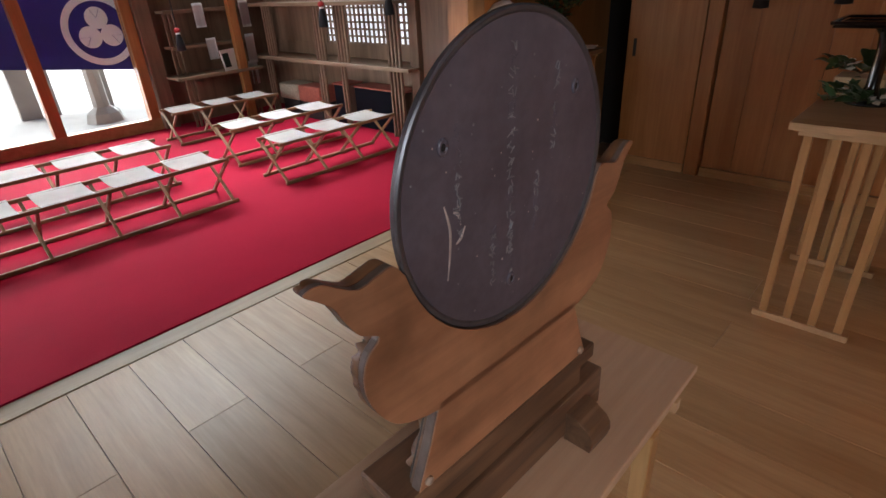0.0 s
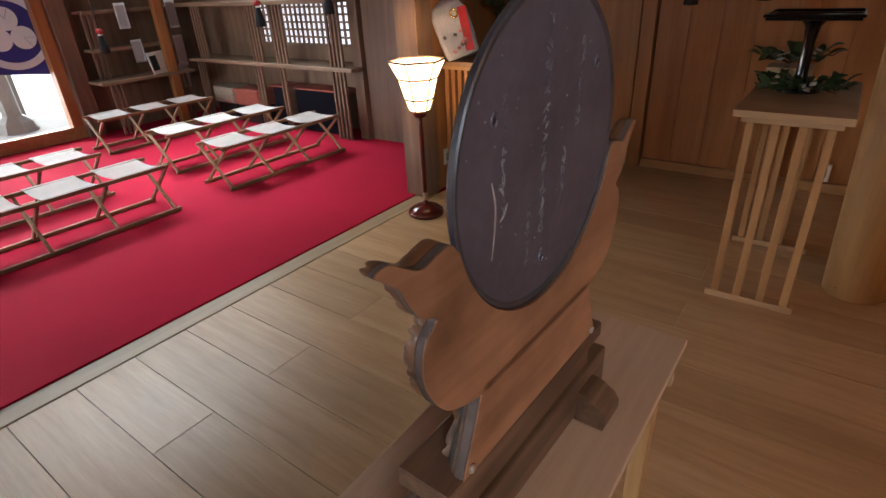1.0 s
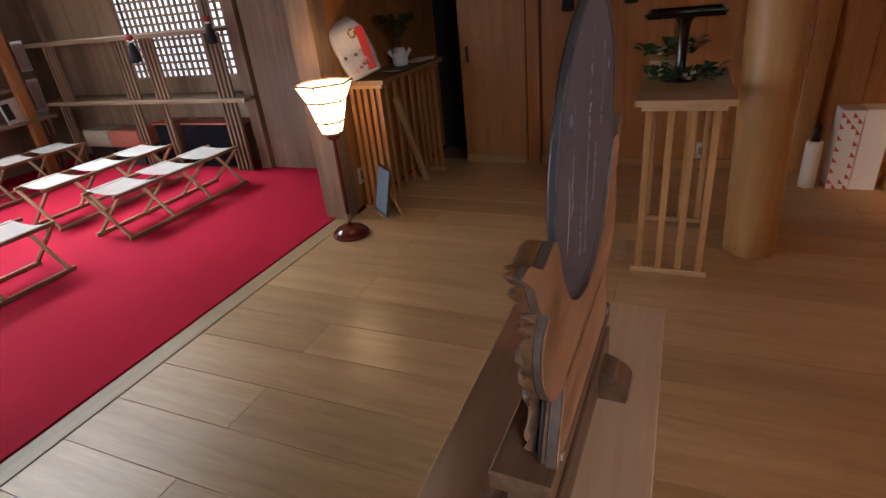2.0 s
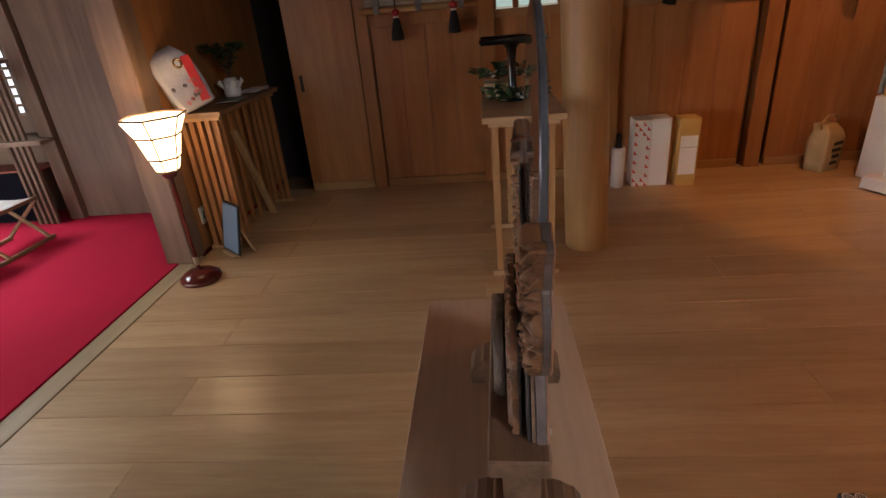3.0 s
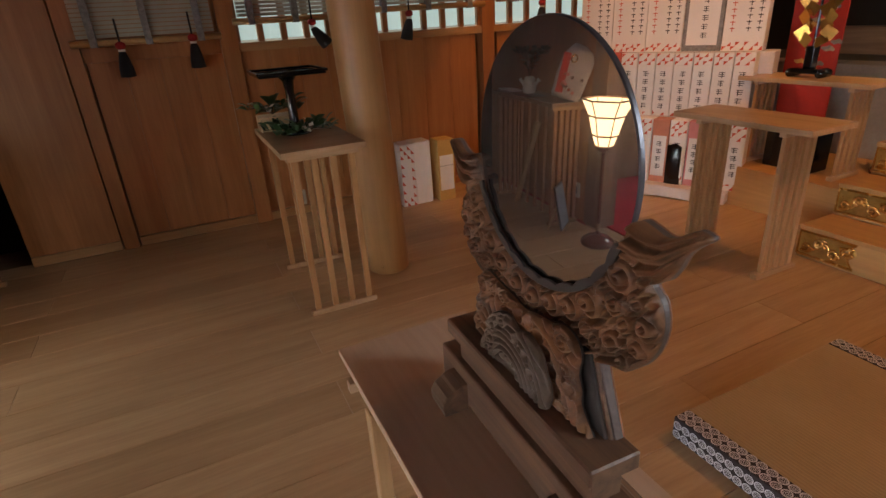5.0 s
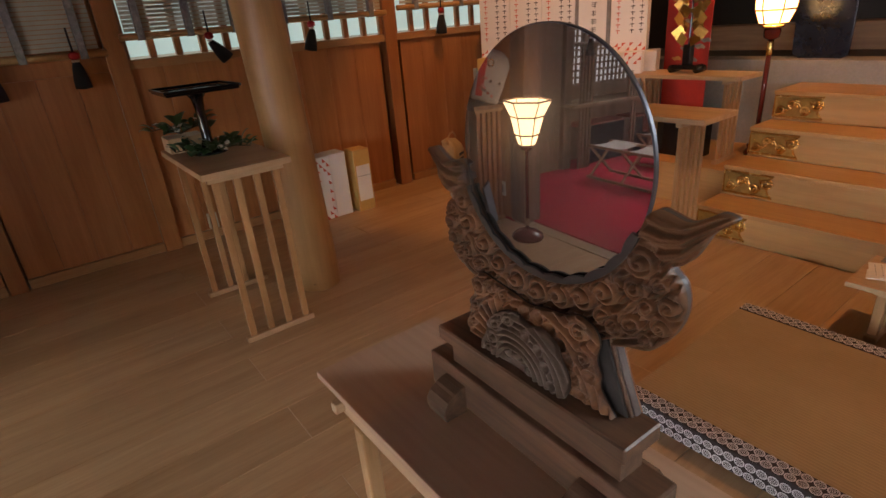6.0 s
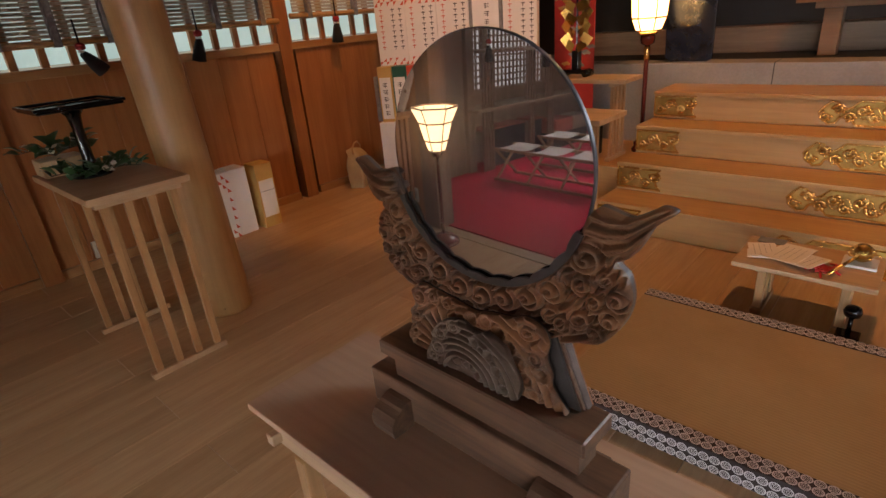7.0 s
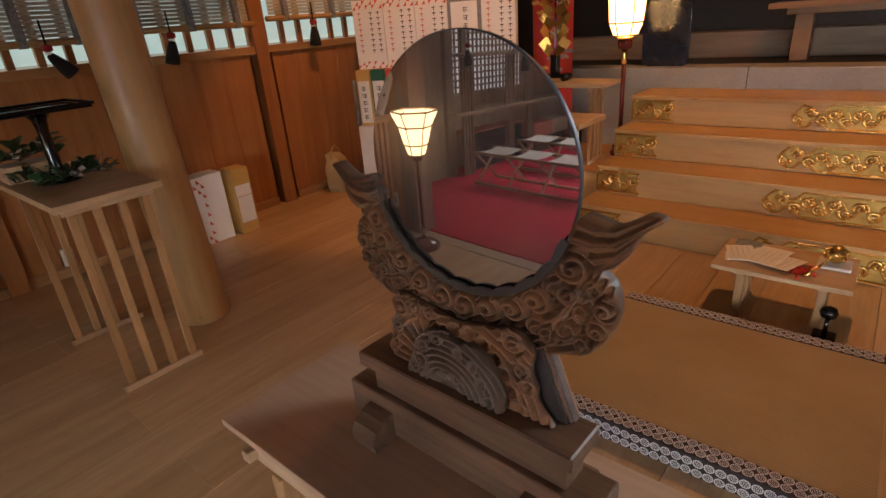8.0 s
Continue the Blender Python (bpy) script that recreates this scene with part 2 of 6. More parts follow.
SHADE = glowing("lit_paper_shade", (1.0, 0.76, 0.48), 4.2, (0.8, 0.7, 0.55))
SHADE2 = glowing("lit_altar_shade", (1.0, 0.66, 0.33), 2.4, (0.8, 0.7, 0.55))
BULB = glowing("lit_bulb", (1.0, 0.8, 0.5), 14.0, (0.9, 0.8, 0.6))
OUTSIDE = glowing("overcast_daylight", (0.92, 0.96, 1.0), 13.0, (0.8, 0.8, 0.8))
PANE = glowing("backlit_paper_pane", (0.62, 0.83, 0.78), 0.55, (0.5, 0.55, 0.52))
LATTICEPANE = glowing("backlit_lattice_paper", (0.85, 0.9, 1.0), 1.1, (0.7, 0.7, 0.7))
SCREEN = glowing("lit_tablet_screen", (0.45, 0.62, 0.9), 0.06, (0.12, 0.17, 0.24))


def glass_material():
    m, n, l, b = material("window_glass", 0.03, 0, (0.95, 0.97, 0.96))
    b.inputs["Transmission Weight"].default_value = 1.0
    b.inputs["IOR"].default_value = 1.05
    return m


GLASS = glass_material()

# ---- building helpers ----
ORIGIN = {}


def thing(name, at, label, category, group="", kind=""):
    """An empty at the base of a thing; its parts are given in world places."""
    ob = new(name)
    ob.location = at
    ORIGIN[ob.name] = Vector(at)
    return tagged(ob, label, category, group, kind)


def finish(bm, name, mat, smooth=False):
    bmesh.ops.recalc_face_normals(bm, faces=bm.faces)
    me = bpy.data.meshes.new(name)
    if smooth:
        for f in bm.faces:
            f.smooth = True
    bm.to_mesh(me)
    bm.free()
    me.materials.append(mat)
    return me


def part(name, bm, mat, parent, label="", smooth=False):
    """One mesh under a thing or under a part of it."""
    org = ORIGIN[parent.name]
    bmesh.ops.translate(bm, verts=bm.verts, vec=-org)
    ob = new(name, finish(bm, name, mat, smooth))
    ob.parent = parent
    ORIGIN[ob.name] = org
    return tagged(ob, label)


def solo(name, bm, mat, label, category="", kind="", group="", smooth=False):
    """A thing, or a piece of the setting, that is one mesh in world places."""
    ob = new(name, finish(bm, name, mat, smooth))
    ORIGIN[ob.name] = Vector((0, 0, 0))
    return tagged(ob, label, category, group, kind)


def bx(x0, x1, y0, y1, z0, z1, bev=0.0, bm=None, m=None):
    own = bmesh.new()
    bmesh.ops.create_cube(own, size=1)
    for v in own.verts:
        v.co = Vector((x0 + (x1 - x0) * (v.co.x + 0.5), y0 + (y1 - y0) * (v.co.y + 0.5), z0 + (z1 - z0) * (v.co.z + 0.5)))
    if bev:
        bmesh.ops.bevel(own, geom=own.edges[:], offset=bev, segments=1 if bev < 0.004 else 2, affect="EDGES", profile=0.5)
    if m is not None:
        bmesh.ops.transform(own, matrix=m, verts=own.verts)
    return joined(bm, own)


def joined(bm, own):
    if bm is None:
        return own
    me = bpy.data.meshes.new("scrap")
    own.to_mesh(me)
    own.free()
    bm.from_mesh(me)
    bpy.data.meshes.remove(me)
    return bm


def lathe(profile, at=(0, 0, 0), n=32, bm=None, m=None):
    """A turned form: (radius, height) pairs from bottom to top."""
    own = bmesh.new()
    rings = []
    for r, z in profile:
        rings.append([own.verts.new((r * math.cos(2 * math.pi * k / n), r * math.sin(2 * math.pi * k / n), z)) for k in range(n)])
    for a, b in zip(rings, rings[1:]):
        for k in range(n):
            own.faces.new((a[k], a[(k + 1) % n], b[(k + 1) % n], b[k]))
    own.faces.new(rings[0][::-1])
    own.faces.new(rings[-1])
    bmesh.ops.transform(own, matrix=(m if m is not None else Matrix.Translation(at)), verts=own.verts)
    return joined(bm, own)


def rod(p, q, r, r2=None, n=8, bm=None):
    """A round rod from p to q."""
    p, q = Vector(p), Vector(q)
    m = Matrix.Translation(p) @ (q - p).to_track_quat("Z", "Y").to_matrix().to_4x4()
    return lathe([(r, 0), (r if r2 is None else r2, (q - p).length)], n=n, bm=bm, m=m)


def bar(p, q, w, d, bm=None, up=(0, 0, 1)):
    """A square bar from p to q, w across and d deep."""
    p, q = Vector(p), Vector(q)
    z = (q - p).normalized()
    x = Vector(up).cross(z)
    x = x.normalized() if x.length > 1e-4 else Vector((1, 0, 0))
    y = z.cross(x)
    m = Matrix.Translation(p) @ Matrix((x, y, z)).transposed().to_4x4()
    return bx(-w / 2, w / 2, -d / 2, d / 2, 0, (q - p).length, min(w, d) * 0.12, bm, m)


def prism(outline, y0, y1, bev=0.0, bm=None, m=None):
    """An outline in x and z, as thick as from y0 to y1."""
    own = bmesh.new()
    front = own.faces.new([own.verts.new((x, y0, z)) for x, z in outline])
    made = bmesh.ops.extrude_face_region(own, geom=[front])
    bmesh.ops.translate(own, verts=[v for v in made["geom"] if isinstance(v, bmesh.types.BMVert)], vec=(0, y1 - y0, 0))
    bmesh.ops.recalc_face_normals(own, faces=own.faces)
    if bev:
        rims = [e for e in own.edges if abs(e.verts[0].co.y - e.verts[1].co.y) < 1e-6]
        bmesh.ops.bevel(own, geom=rims, offset=bev, segments=2, affect="EDGES", profile=0.5)
    bmesh.ops.triangulate(own, faces=[f for f in own.faces if len(f.verts) > 4])
    if m is not None:
        bmesh.ops.transform(own, matrix=m, verts=own.verts)
    return joined(bm, own)


def smooth_line(points, steps=6, closed=True):
    """A soft curve through the points (Catmull-Rom)."""
    pts = [Vector(p) for p in points]
    n, out = len(pts), []
    for i in range(n if closed else n - 1):
        if closed:
            a, b, c, d = pts[i - 1], pts[i], pts[(i + 1) % n], pts[(i + 2) % n]
        else:
            a, b, c, d = pts[max(i - 1, 0)], pts[i], pts[i + 1], pts[min(i + 2, n - 1)]
        for k in range(steps):
            t = k / steps
            out.append(0.5 * (2 * b + (c - a) * t + (2 * a - 5 * b + 4 * c - d) * t * t + (3 * b - a - 3 * c + d) * t ** 3))
    if not closed:
        out.append(pts[-1])
    return out


def tube(points, radii, n=8, bm=None, flat=1.0):
    """A soft tube through places, with a radius at each; flat squeezes it in y."""
    own = bmesh.new()
    pts = [Vector(p) for p in points]
    rings = []
    for i, p in enumerate(pts):
        d = (pts[min(i + 1, len(pts) - 1)] - pts[max(i - 1, 0)]).normalized()
        s = Vector((0, 1, 0)) if abs(d.y) < 0.9 else Vector((1, 0, 0))
        u = d.cross(s).normalized()
        w = u.cross(d)
        r = radii[i] if isinstance(radii, (list, tuple)) else radii
        rings.append([own.verts.new(p + r * (math.cos(2 * math.pi * k / n) * u + flat * math.sin(2 * math.pi * k / n) * w)) for k in range(n)])
    for a, b in zip(rings, rings[1:]):
        for k in range(n):
            own.faces.new((a[k], a[(k + 1) % n], b[(k + 1) % n], b[k]))
    own.faces.new(rings[0][::-1])
    own.faces.new(rings[-1])
    return joined(bm, own)

# ---- setting ----
EAST, FRONT, CEIL = 4.28, 7.05, 4.4
floor = solo("floor", bx(-4.2, 5.2, -4.6, 2.465, -0.12, -0.022), DARKY, "subfloor under pale wooden boards", "floor", "structure")
solo("carpet", bx(-4.2, 5.0, 2.585, 7.2, -0.12, 0.012), CARPET, "bright red felt carpet over the visitors' floor", "carpet", "structure")
solo("trim", bx(-4.2, 2.95, 2.466, 2.584, -0.12, 0.004, 0.002), wood("threshold_wood", (0.50, 0.36, 0.21), (0.40, 0.27, 0.15), 0, 0.4, 0.8), "pale wooden threshold between boards and carpet", "threshold", "structure")
# unseen ceiling and west walls, added to close the room against sky light
solo("ceiling", bx(-4.4, 5.2, -4.8, 7.4, CEIL, 4.5), PLASTER, "unseen plain wooden ceiling", "ceiling", "structure")
solo("wall_west_1", bx(-4.3, -4.2, -4.7, 2.6, 0, CEIL), WALLZ, "unseen plain wooden wall", "wall", "structure")
solo("wall_west_3", bx(-4.3, -4.2, 2.601, 4.899, 2.2, CEIL), WALLZ, "unseen wooden wall above an opening", "wall", "structure")
solo("wall_west_2", bx(-4.3, -4.2, 4.9, 7.3, 0, CEIL), WALLZ, "unseen plain wooden wall", "wall", "structure")
# near-black wall: the unlit inner room's darkness is put into its colour
solo("wall_south", bx(-4.3, 5.2, -4.8, -4.7, 0, CEIL), BLACKUNLIT, "wooden wall behind the altar, painted near-black for its dimness", "wall", "structure")


def east_wall():
    w = thing("wall_east", (EAST, 0, 0), "orange cedar board wall with posts and low panels", "wall", kind="structure")
    # boarded fields below the window band, field by field
    fields = [(1.50, 2.06), (0.52, 1.38), (-0.45, 0.42), (-1.56, -0.55), (-3.2, -1.78)]
    for a, b in fields:
        k = max(2, round((b - a) / 0.24))
        for i in range(k):
            y0, y1 = a + (b - a) * i / k, a + (b - a) * (i + 1) / k
            part("panel_board", bx(EAST, EAST + 0.03, y0 + 0.0008, y1 - 0.0008, 0.07, 1.30, 0.0015), WALLZ, w)
        part("skirting", bx(EAST - 0.02, EAST + 0.03, a, b, 0.0, 0.068, 0.003), WALLY, w)
    for y in (1.44, 0.47, -0.50, -1.67, -3.25):
        part("post", bx(EAST - 0.045, EAST + 0.07, y - 0.06 if y < 1 else y - 0.05, y + 0.06 if y < 1 else y + 0.05, 0, CEIL, 0.004), WALLZ, w)
    part("rail", bx(EAST - 0.03, EAST + 0.05, -3.19, 0.41, 1.30, 1.36, 0.003), WALLY, w)
    part("upper_boards", bx(EAST, EAST + 0.04, 0.53, 2.06, 1.301, CEIL), WALLZ, w)
    part("lintel", bx(EAST - 0.02, EAST + 0.05, -3.19, 0.41, 2.2, CEIL), WALLZ, w)
    part("backing", bx(EAST + 0.06, EAST + 0.1, -4.7, 2.06, 0, 1.30), DARKZ, w)
    part("wall_end", bx(EAST, EAST + 0.06, -4.7, -3.32, 0, CEIL), WALLZ, w)
    return w


east_wall()


def east_window(name, y0, y1):
    w = thing(name, (EAST, y0, 1.36), "window band of backlit panes between wooden bars", "window", kind="structure")
    k = round((y1 - y0) / 0.175)
    step = (y1 - y0) / k
    for i in range(k):
        a = y0 + i * step
        part("pane", bx(EAST + 0.02, EAST + 0.026, a + 0.025, a + step - 0.025, 1.375, 2.18), PANE, w)
    for i in range(k + 1):
        a = y0 + i * step
        part("bar", bx(EAST - 0.012, EAST + 0.03, a - 0.022, a + 0.022, 1.361, 2.199, 0.002), WALLZ, w)
    return w


east_window("window_1", -0.44, 0.41)
east_window("window_2", -1.60, -0.56)
east_window("window_3", -3.18, -1.74)


def reed_blind(y0, y1, z):
    b = thing("rolled_blind", (EAST - 0.1, (y0 + y1) / 2, z), "pale reed blind with bamboo rod and dark ribbons", "blind", "window blinds")
    k = 26
    bm = bmesh.new()
    for i in range(k):
        bx(EAST - 0.075, EAST - 0.07, y0 + 0.01, y1 - 0.01, z + 0.03 + i * 0.026, z + 0.052 + i * 0.026, 0, bm)
    part("reeds", bm, BLIND, b)
    part("rod", rod((EAST - 0.09, y0 - 0.03, z), (EAST - 0.09, y1 + 0.03, z), 0.022, n=12), BAMBOO, b, smooth=True)
    for f in (0.12, 0.5, 0.88):
        y = y0 + (y1 - y0) * f
        part("ribbon", bx(EAST - 0.118, EAST - 0.066, y - 0.022, y + 0.022, z - 0.026, z + 0.7, 0.002), GREYPAPER, b)
    return b


reed_blind(-0.42, 0.40, 1.50)
reed_blind(-1.58, -0.58, 1.53)
reed_blind(-3.1, -1.76, 1.56)
reed_blind(0.55, 1.40, 1.42)


def tassel(x, y, z, tilt=0.0, top=0.2):
    t = thing("tassel", (x, y, z), "hanging black silk tassel with red and white knot", "tassel", "hanging tassels")
    bm = lathe([(0.012, -0.16), (0.048, -0.155), (0.044, -0.1), (0.03, -0.03), (0.02, 0.0)], n=14)
    for v in bm.verts:
        v.co.x += 0.004 * math.sin(40 * v.co.y)
    turn = Matrix.Translation((x, y, z)) @ pose(0, 0, 0, tilt, 0, 0)
    bmesh.ops.transform(bm, matrix=turn, verts=bm.verts)
    part("fringe", bm, TASSELBLACK, t, smooth=True)
    part("band", lathe([(0.021, 0.001), (0.021, 0.014)], (x, y, z), 12), PAPER, t)
    part("knot", lathe([(0.012, 0.015), (0.03, 0.025), (0.03, 0.05), (0.012, 0.062)], (x, y, z), 12), TASSELRED, t, smooth=True)
    part("cord", rod((x, y, z + 0.06), (x, y, z + top), 0.006), TASSELBLACK, t)
    return t


for y, z, tilt in ((1.15, 1.36, 0), (0.71, 1.38, 0), (-0.12, 1.43, -38), (-0.9, 1.45, 14), (-2.18, 1.475, 4)):
    tassel(EAST - 0.12, y, z, tilt)

# the doorway, its darkness painted on near-black sheets, and the sliding door beside it
solo("wall_doorway", bx(EAST + 0.5, EAST + 0.56, 1.9, 3.2, -0.1, CEIL), DEPTHBLACK, "near-black sheet standing for the unlit room beyond the doorway", "wall", "structure")
solo("wall_doorway_side", bx(EAST + 0.101, EAST + 0.56, 1.84, 1.899, -0.1, CEIL), DEPTHBLACK, "near-black sheet that keeps sky light out of the doorway", "wall", "structure")
solo("wall_doorway_top", bx(EAST, EAST + 0.06, 2.064, 2.50, 2.1, CEIL), WALLZ, "wooden wall above the doorway", "wall", "structure")
door = thing("door_1", (EAST - 0.04, 1.75, 0), "orange wooden sliding door with a dark pull", "door", kind="structure")
part("leaf", bx(EAST - 0.035, EAST - 0.004, 1.50, 2.06, 0.075, 2.08, 0.003), WALLZ, door)
part("bottom_rail", bx(EAST - 0.042, EAST - 0.004, 1.50, 2.06, 0.004, 0.074, 0.003), WALLY, door)
part("pull", bx(EAST - 0.039, EAST - 0.034, 1.985, 2.01, 0.86, 0.99, 0.002), BLACKUNLIT, door)

# partition between worship floor and carpet
solo("wall_partition", bx(3.0, EAST + 0.5, 2.50, 2.60, 0, CEIL, 0.002), WALLZ, "brown boarded partition wall", "wall", "structure")
solo("post_partition", bx(2.83, 3.0, 2.48, 2.66, 0, CEIL, 0.006), DARKZ, "dark old square post at the carpet's edge", "post", "structure")
solo("wall_return", bx(3.87, 3.95, 2.601, 3.95, 0, CEIL, 0.002), DARKZ, "old reddish board wall beyond the partition", "wall", "structure")
solo("post_return", bx(3.82, 4.02, 3.96, 4.08, 0, CEIL, 0.005), DARKZ, "old wooden post", "post", "structure")


def lattice_wall():
    x = 4.08
    w = thing("wall_lattice", (x, 5.5, 0), "dim board wall with a backlit lattice window", "wall", kind="structure")
    part("lower_boards", bx(x, x + 0.06, 4.081, 7.3, 0, 0.86), DARKZ, w)
    part("upper_boards", bx(x, x + 0.06, 4.081, 7.3, 2.05, CEIL), DARKZ, w)
    part("side_boards", bx(x, x + 0.06, 5.75, 7.3, 0.861, 2.05), DARKZ, w)
    part("mullion", bx(x - 0.02, x + 0.06, 4.50, 4.60, 0.861, 2.049), DARKZ, w)
    return w


lattice_wall()


def lattice_window(name, y0, y1):
    x = 4.09
    w = thing(name, (x, y0, 0.86), "backlit paper window behind a square wooden lattice", "window", kind="structure")
    part("paper", bx(x + 0.03, x + 0.034, y0, y1, 0.862, 2.048), LATTICEPANE, w)
    k = max(2, round((y1 - y0) / 0.075))
    for i in range(k + 1):
        y = y0 + (y1 - y0) * i / k
        part("upright_bar", bx(x, x + 0.02, y - 0.011, y + 0.011, 0.862, 2.048), DARKZ, w)
    for i in range(17):
        z = 0.868 + i * 0.0735
        part("cross_bar", bx(x + 0.004, x + 0.024, y0, y1, z - 0.011, z + 0.011), DARKY, w)
    return w


lattice_window("window_4", 4.60, 5.75)
lattice_window("window_5", 4.09, 4.50)


def glazed_front():
    y = FRONT
    w = thing("wall_front", (0, y, 0), "orange wooden frame of the glazed front", "wall", kind="structure")
    part("sill", bx(-4.2, 2.42, y - 0.05, y + 0.07, 0.0, 0.145, 0.004), WALLY, w)
    for x in (-3.9, -2.75, -1.55, -0.3, 0.2, 1.36, 2.36):
        part("post", bx(x - 0.055, x + 0.055, y - 0.06, y + 0.06, 0.146, 2.4, 0.004), WALLZ, w)
    part("header", bx(-4.2, 2.42, y - 0.05, y + 0.07, 2.401, CEIL), WALLY, w)
    part("end_boards", bx(2.45, 5.0, y, y + 0.08, 0, CEIL), DARKZ, w)
    part("dark_post", bx(2.43, 2.60, y - 0.1, y - 0.002, 0, CEIL, 0.006), DARKZ, w)
    return w


glazed_front()
win = thing("window_6", (0, FRONT, 0.15), "large clear glass panes of the front", "window", kind="structure")
xs = (-3.9, -2.75, -1.55, -0.3, 0.2, 1.36, 2.36)
for a, b in zip(xs, xs[1:]):
    pane = part("pane", bx(a + 0.056, b - 0.056, FRONT - 0.004, FRONT + 0.004, 0.147, 2.4), GLASS, win)
    pane.visible_shadow = False

solo("ground", bx(-60, 60, 7.4, 90, -0.5, -0.4), plain("pale_gravel_ground", (0.55, 0.53, 0.5), 0.9, 0, 0.2, 1.5, 0.3, 30, False), "pale gravel ground outside the front", "ground", "structure")
solo("backdrop", bx(-25, 25, 24, 24.1, -0.5, 14), OUTSIDE, "bright overcast distance outside the glazed front", "backdrop", "structure")

# ---- the mirror on its carved stand ----
CX, CZ, RAD = 0.516, 1.252, 0.188
STAND_LABEL = "carved weathered wooden mirror stand on a pale plywood table"


def cradle_outline(shift=0.0):
    """Half of the cradle from the tip inward, mirrored; the arc for the mirror lies between."""
    upper = [(-0.293, 1.229), (-0.276, 1.233), (-0.258, 1.222), (-0.238, 1.212), (-0.214, 1.217), (-0.196, 1.219), (-0.182, 1.203)]
    lower = [(-0.140, 1.000), (-0.178, 1.009), (-0.214, 1.027), (-0.238, 1.062), (-0.247, 1.098), (-0.240, 1.130), (-0.222, 1.149),
             (-0.243, 1.162), (-0.256, 1.182), (-0.266, 1.203), (-0.280, 1.217)]
    a0 = math.atan2(1.203 - CZ, -0.182)  # about -165 degrees
    arc = []
    for k in range(1, 24):
        a = a0 + (math.pi - 2 * (a0 + math.pi)) * k / 24
        arc.append((RAD * math.cos(a), CZ + RAD * math.sin(a)))
    left = [(v.x, v.y) for v in smooth_line([Vector((x, z)) for x, z in lower + upper], 4, False)]
    right = [(-x, z) for x, z in reversed(left)]
    # left flank upward, the arc, right flank downward, the straight foot
    return [(CX + x, z) for x, z in left + arc + right]


def spiral(cx, cz, r, y, turns=1.6, hand=1, start=0.0, fat=0.32, bm=None):
    """A carved curl that winds inward and rises to its eye."""
    pts, rad = [], []
    n = int(15 * turns)
    for i in range(n + 1):
        f = i / n
        a = start + hand * 2 * math.pi * turns * f
        q = r * (1 - 0.86 * f)
        pts.append((cx + q * math.cos(a), y + 0.35 * r * f, cz + q * math.sin(a)))
        rad.append(r * fat * (1 - 0.45 * f))
    return tube(pts, rad, 7, bm, 0.9)


def strand(points, y, r, bm=None, flat=0.8):
    line = smooth_line([Vector((x, y, z)) for x, z in points], 6, False)
    n = len(line)
    rad = [max(0.0012, r * math.sin(math.pi * (0.12 + 0.86 * i / (n - 1)))) for i in range(n)]
    return tube(line, rad, 7, bm, flat)


def step_up(v, lo, hi):
    """A smooth step from 0 to 1 between lo and hi."""
    f = np.clip((v - lo) / (hi - lo), 0, 1)
    return f * f * (3 - 2 * f)


def carved_curls(u, w, curls, ground):
    """Height (0 to 1) of a carved face: round-eyed curls, each with a hooked ridge, over a flowing ground."""
    h = ground.copy()
    for cu, cw, r, hand, start, wide in curls:
        du, dw = (u - cu) / (r * wide), (w - cw) / r
        d, a = np.hypot(du, dw), np.arctan2(dw, du)
        turn = (hand * (a - start) / (2 * math.pi)) % 1.0
        edge = 0.84 + 0.20 * turn                        # the ridge winds outward
        cut = np.exp(-((d - (0.34 + 0.56 * turn)) / 0.085) ** 2)
        cut = np.maximum(cut, np.exp(-((d - (0.34 + 0.56 * (turn - 1))) / 0.085) ** 2))
        inside = 0.74 + 0.26 * np.cos(math.pi * np.clip(d, 0, 1)) * (1 - turn) + 0.10 * turn
        inside = inside - (0.80 - 0.25 * turn) * cut
        outer = 0.0 + 0.62 * step_up(turn, 0.30, 0.75)   # a deep crescent outside one flank
        full = inside + (outer - inside) * step_up(d, edge, edge + 0.06)
        keep = 1 - step_up(d, edge + 0.16, edge + 0.34)
        h = h + (full - h) * keep
    return h


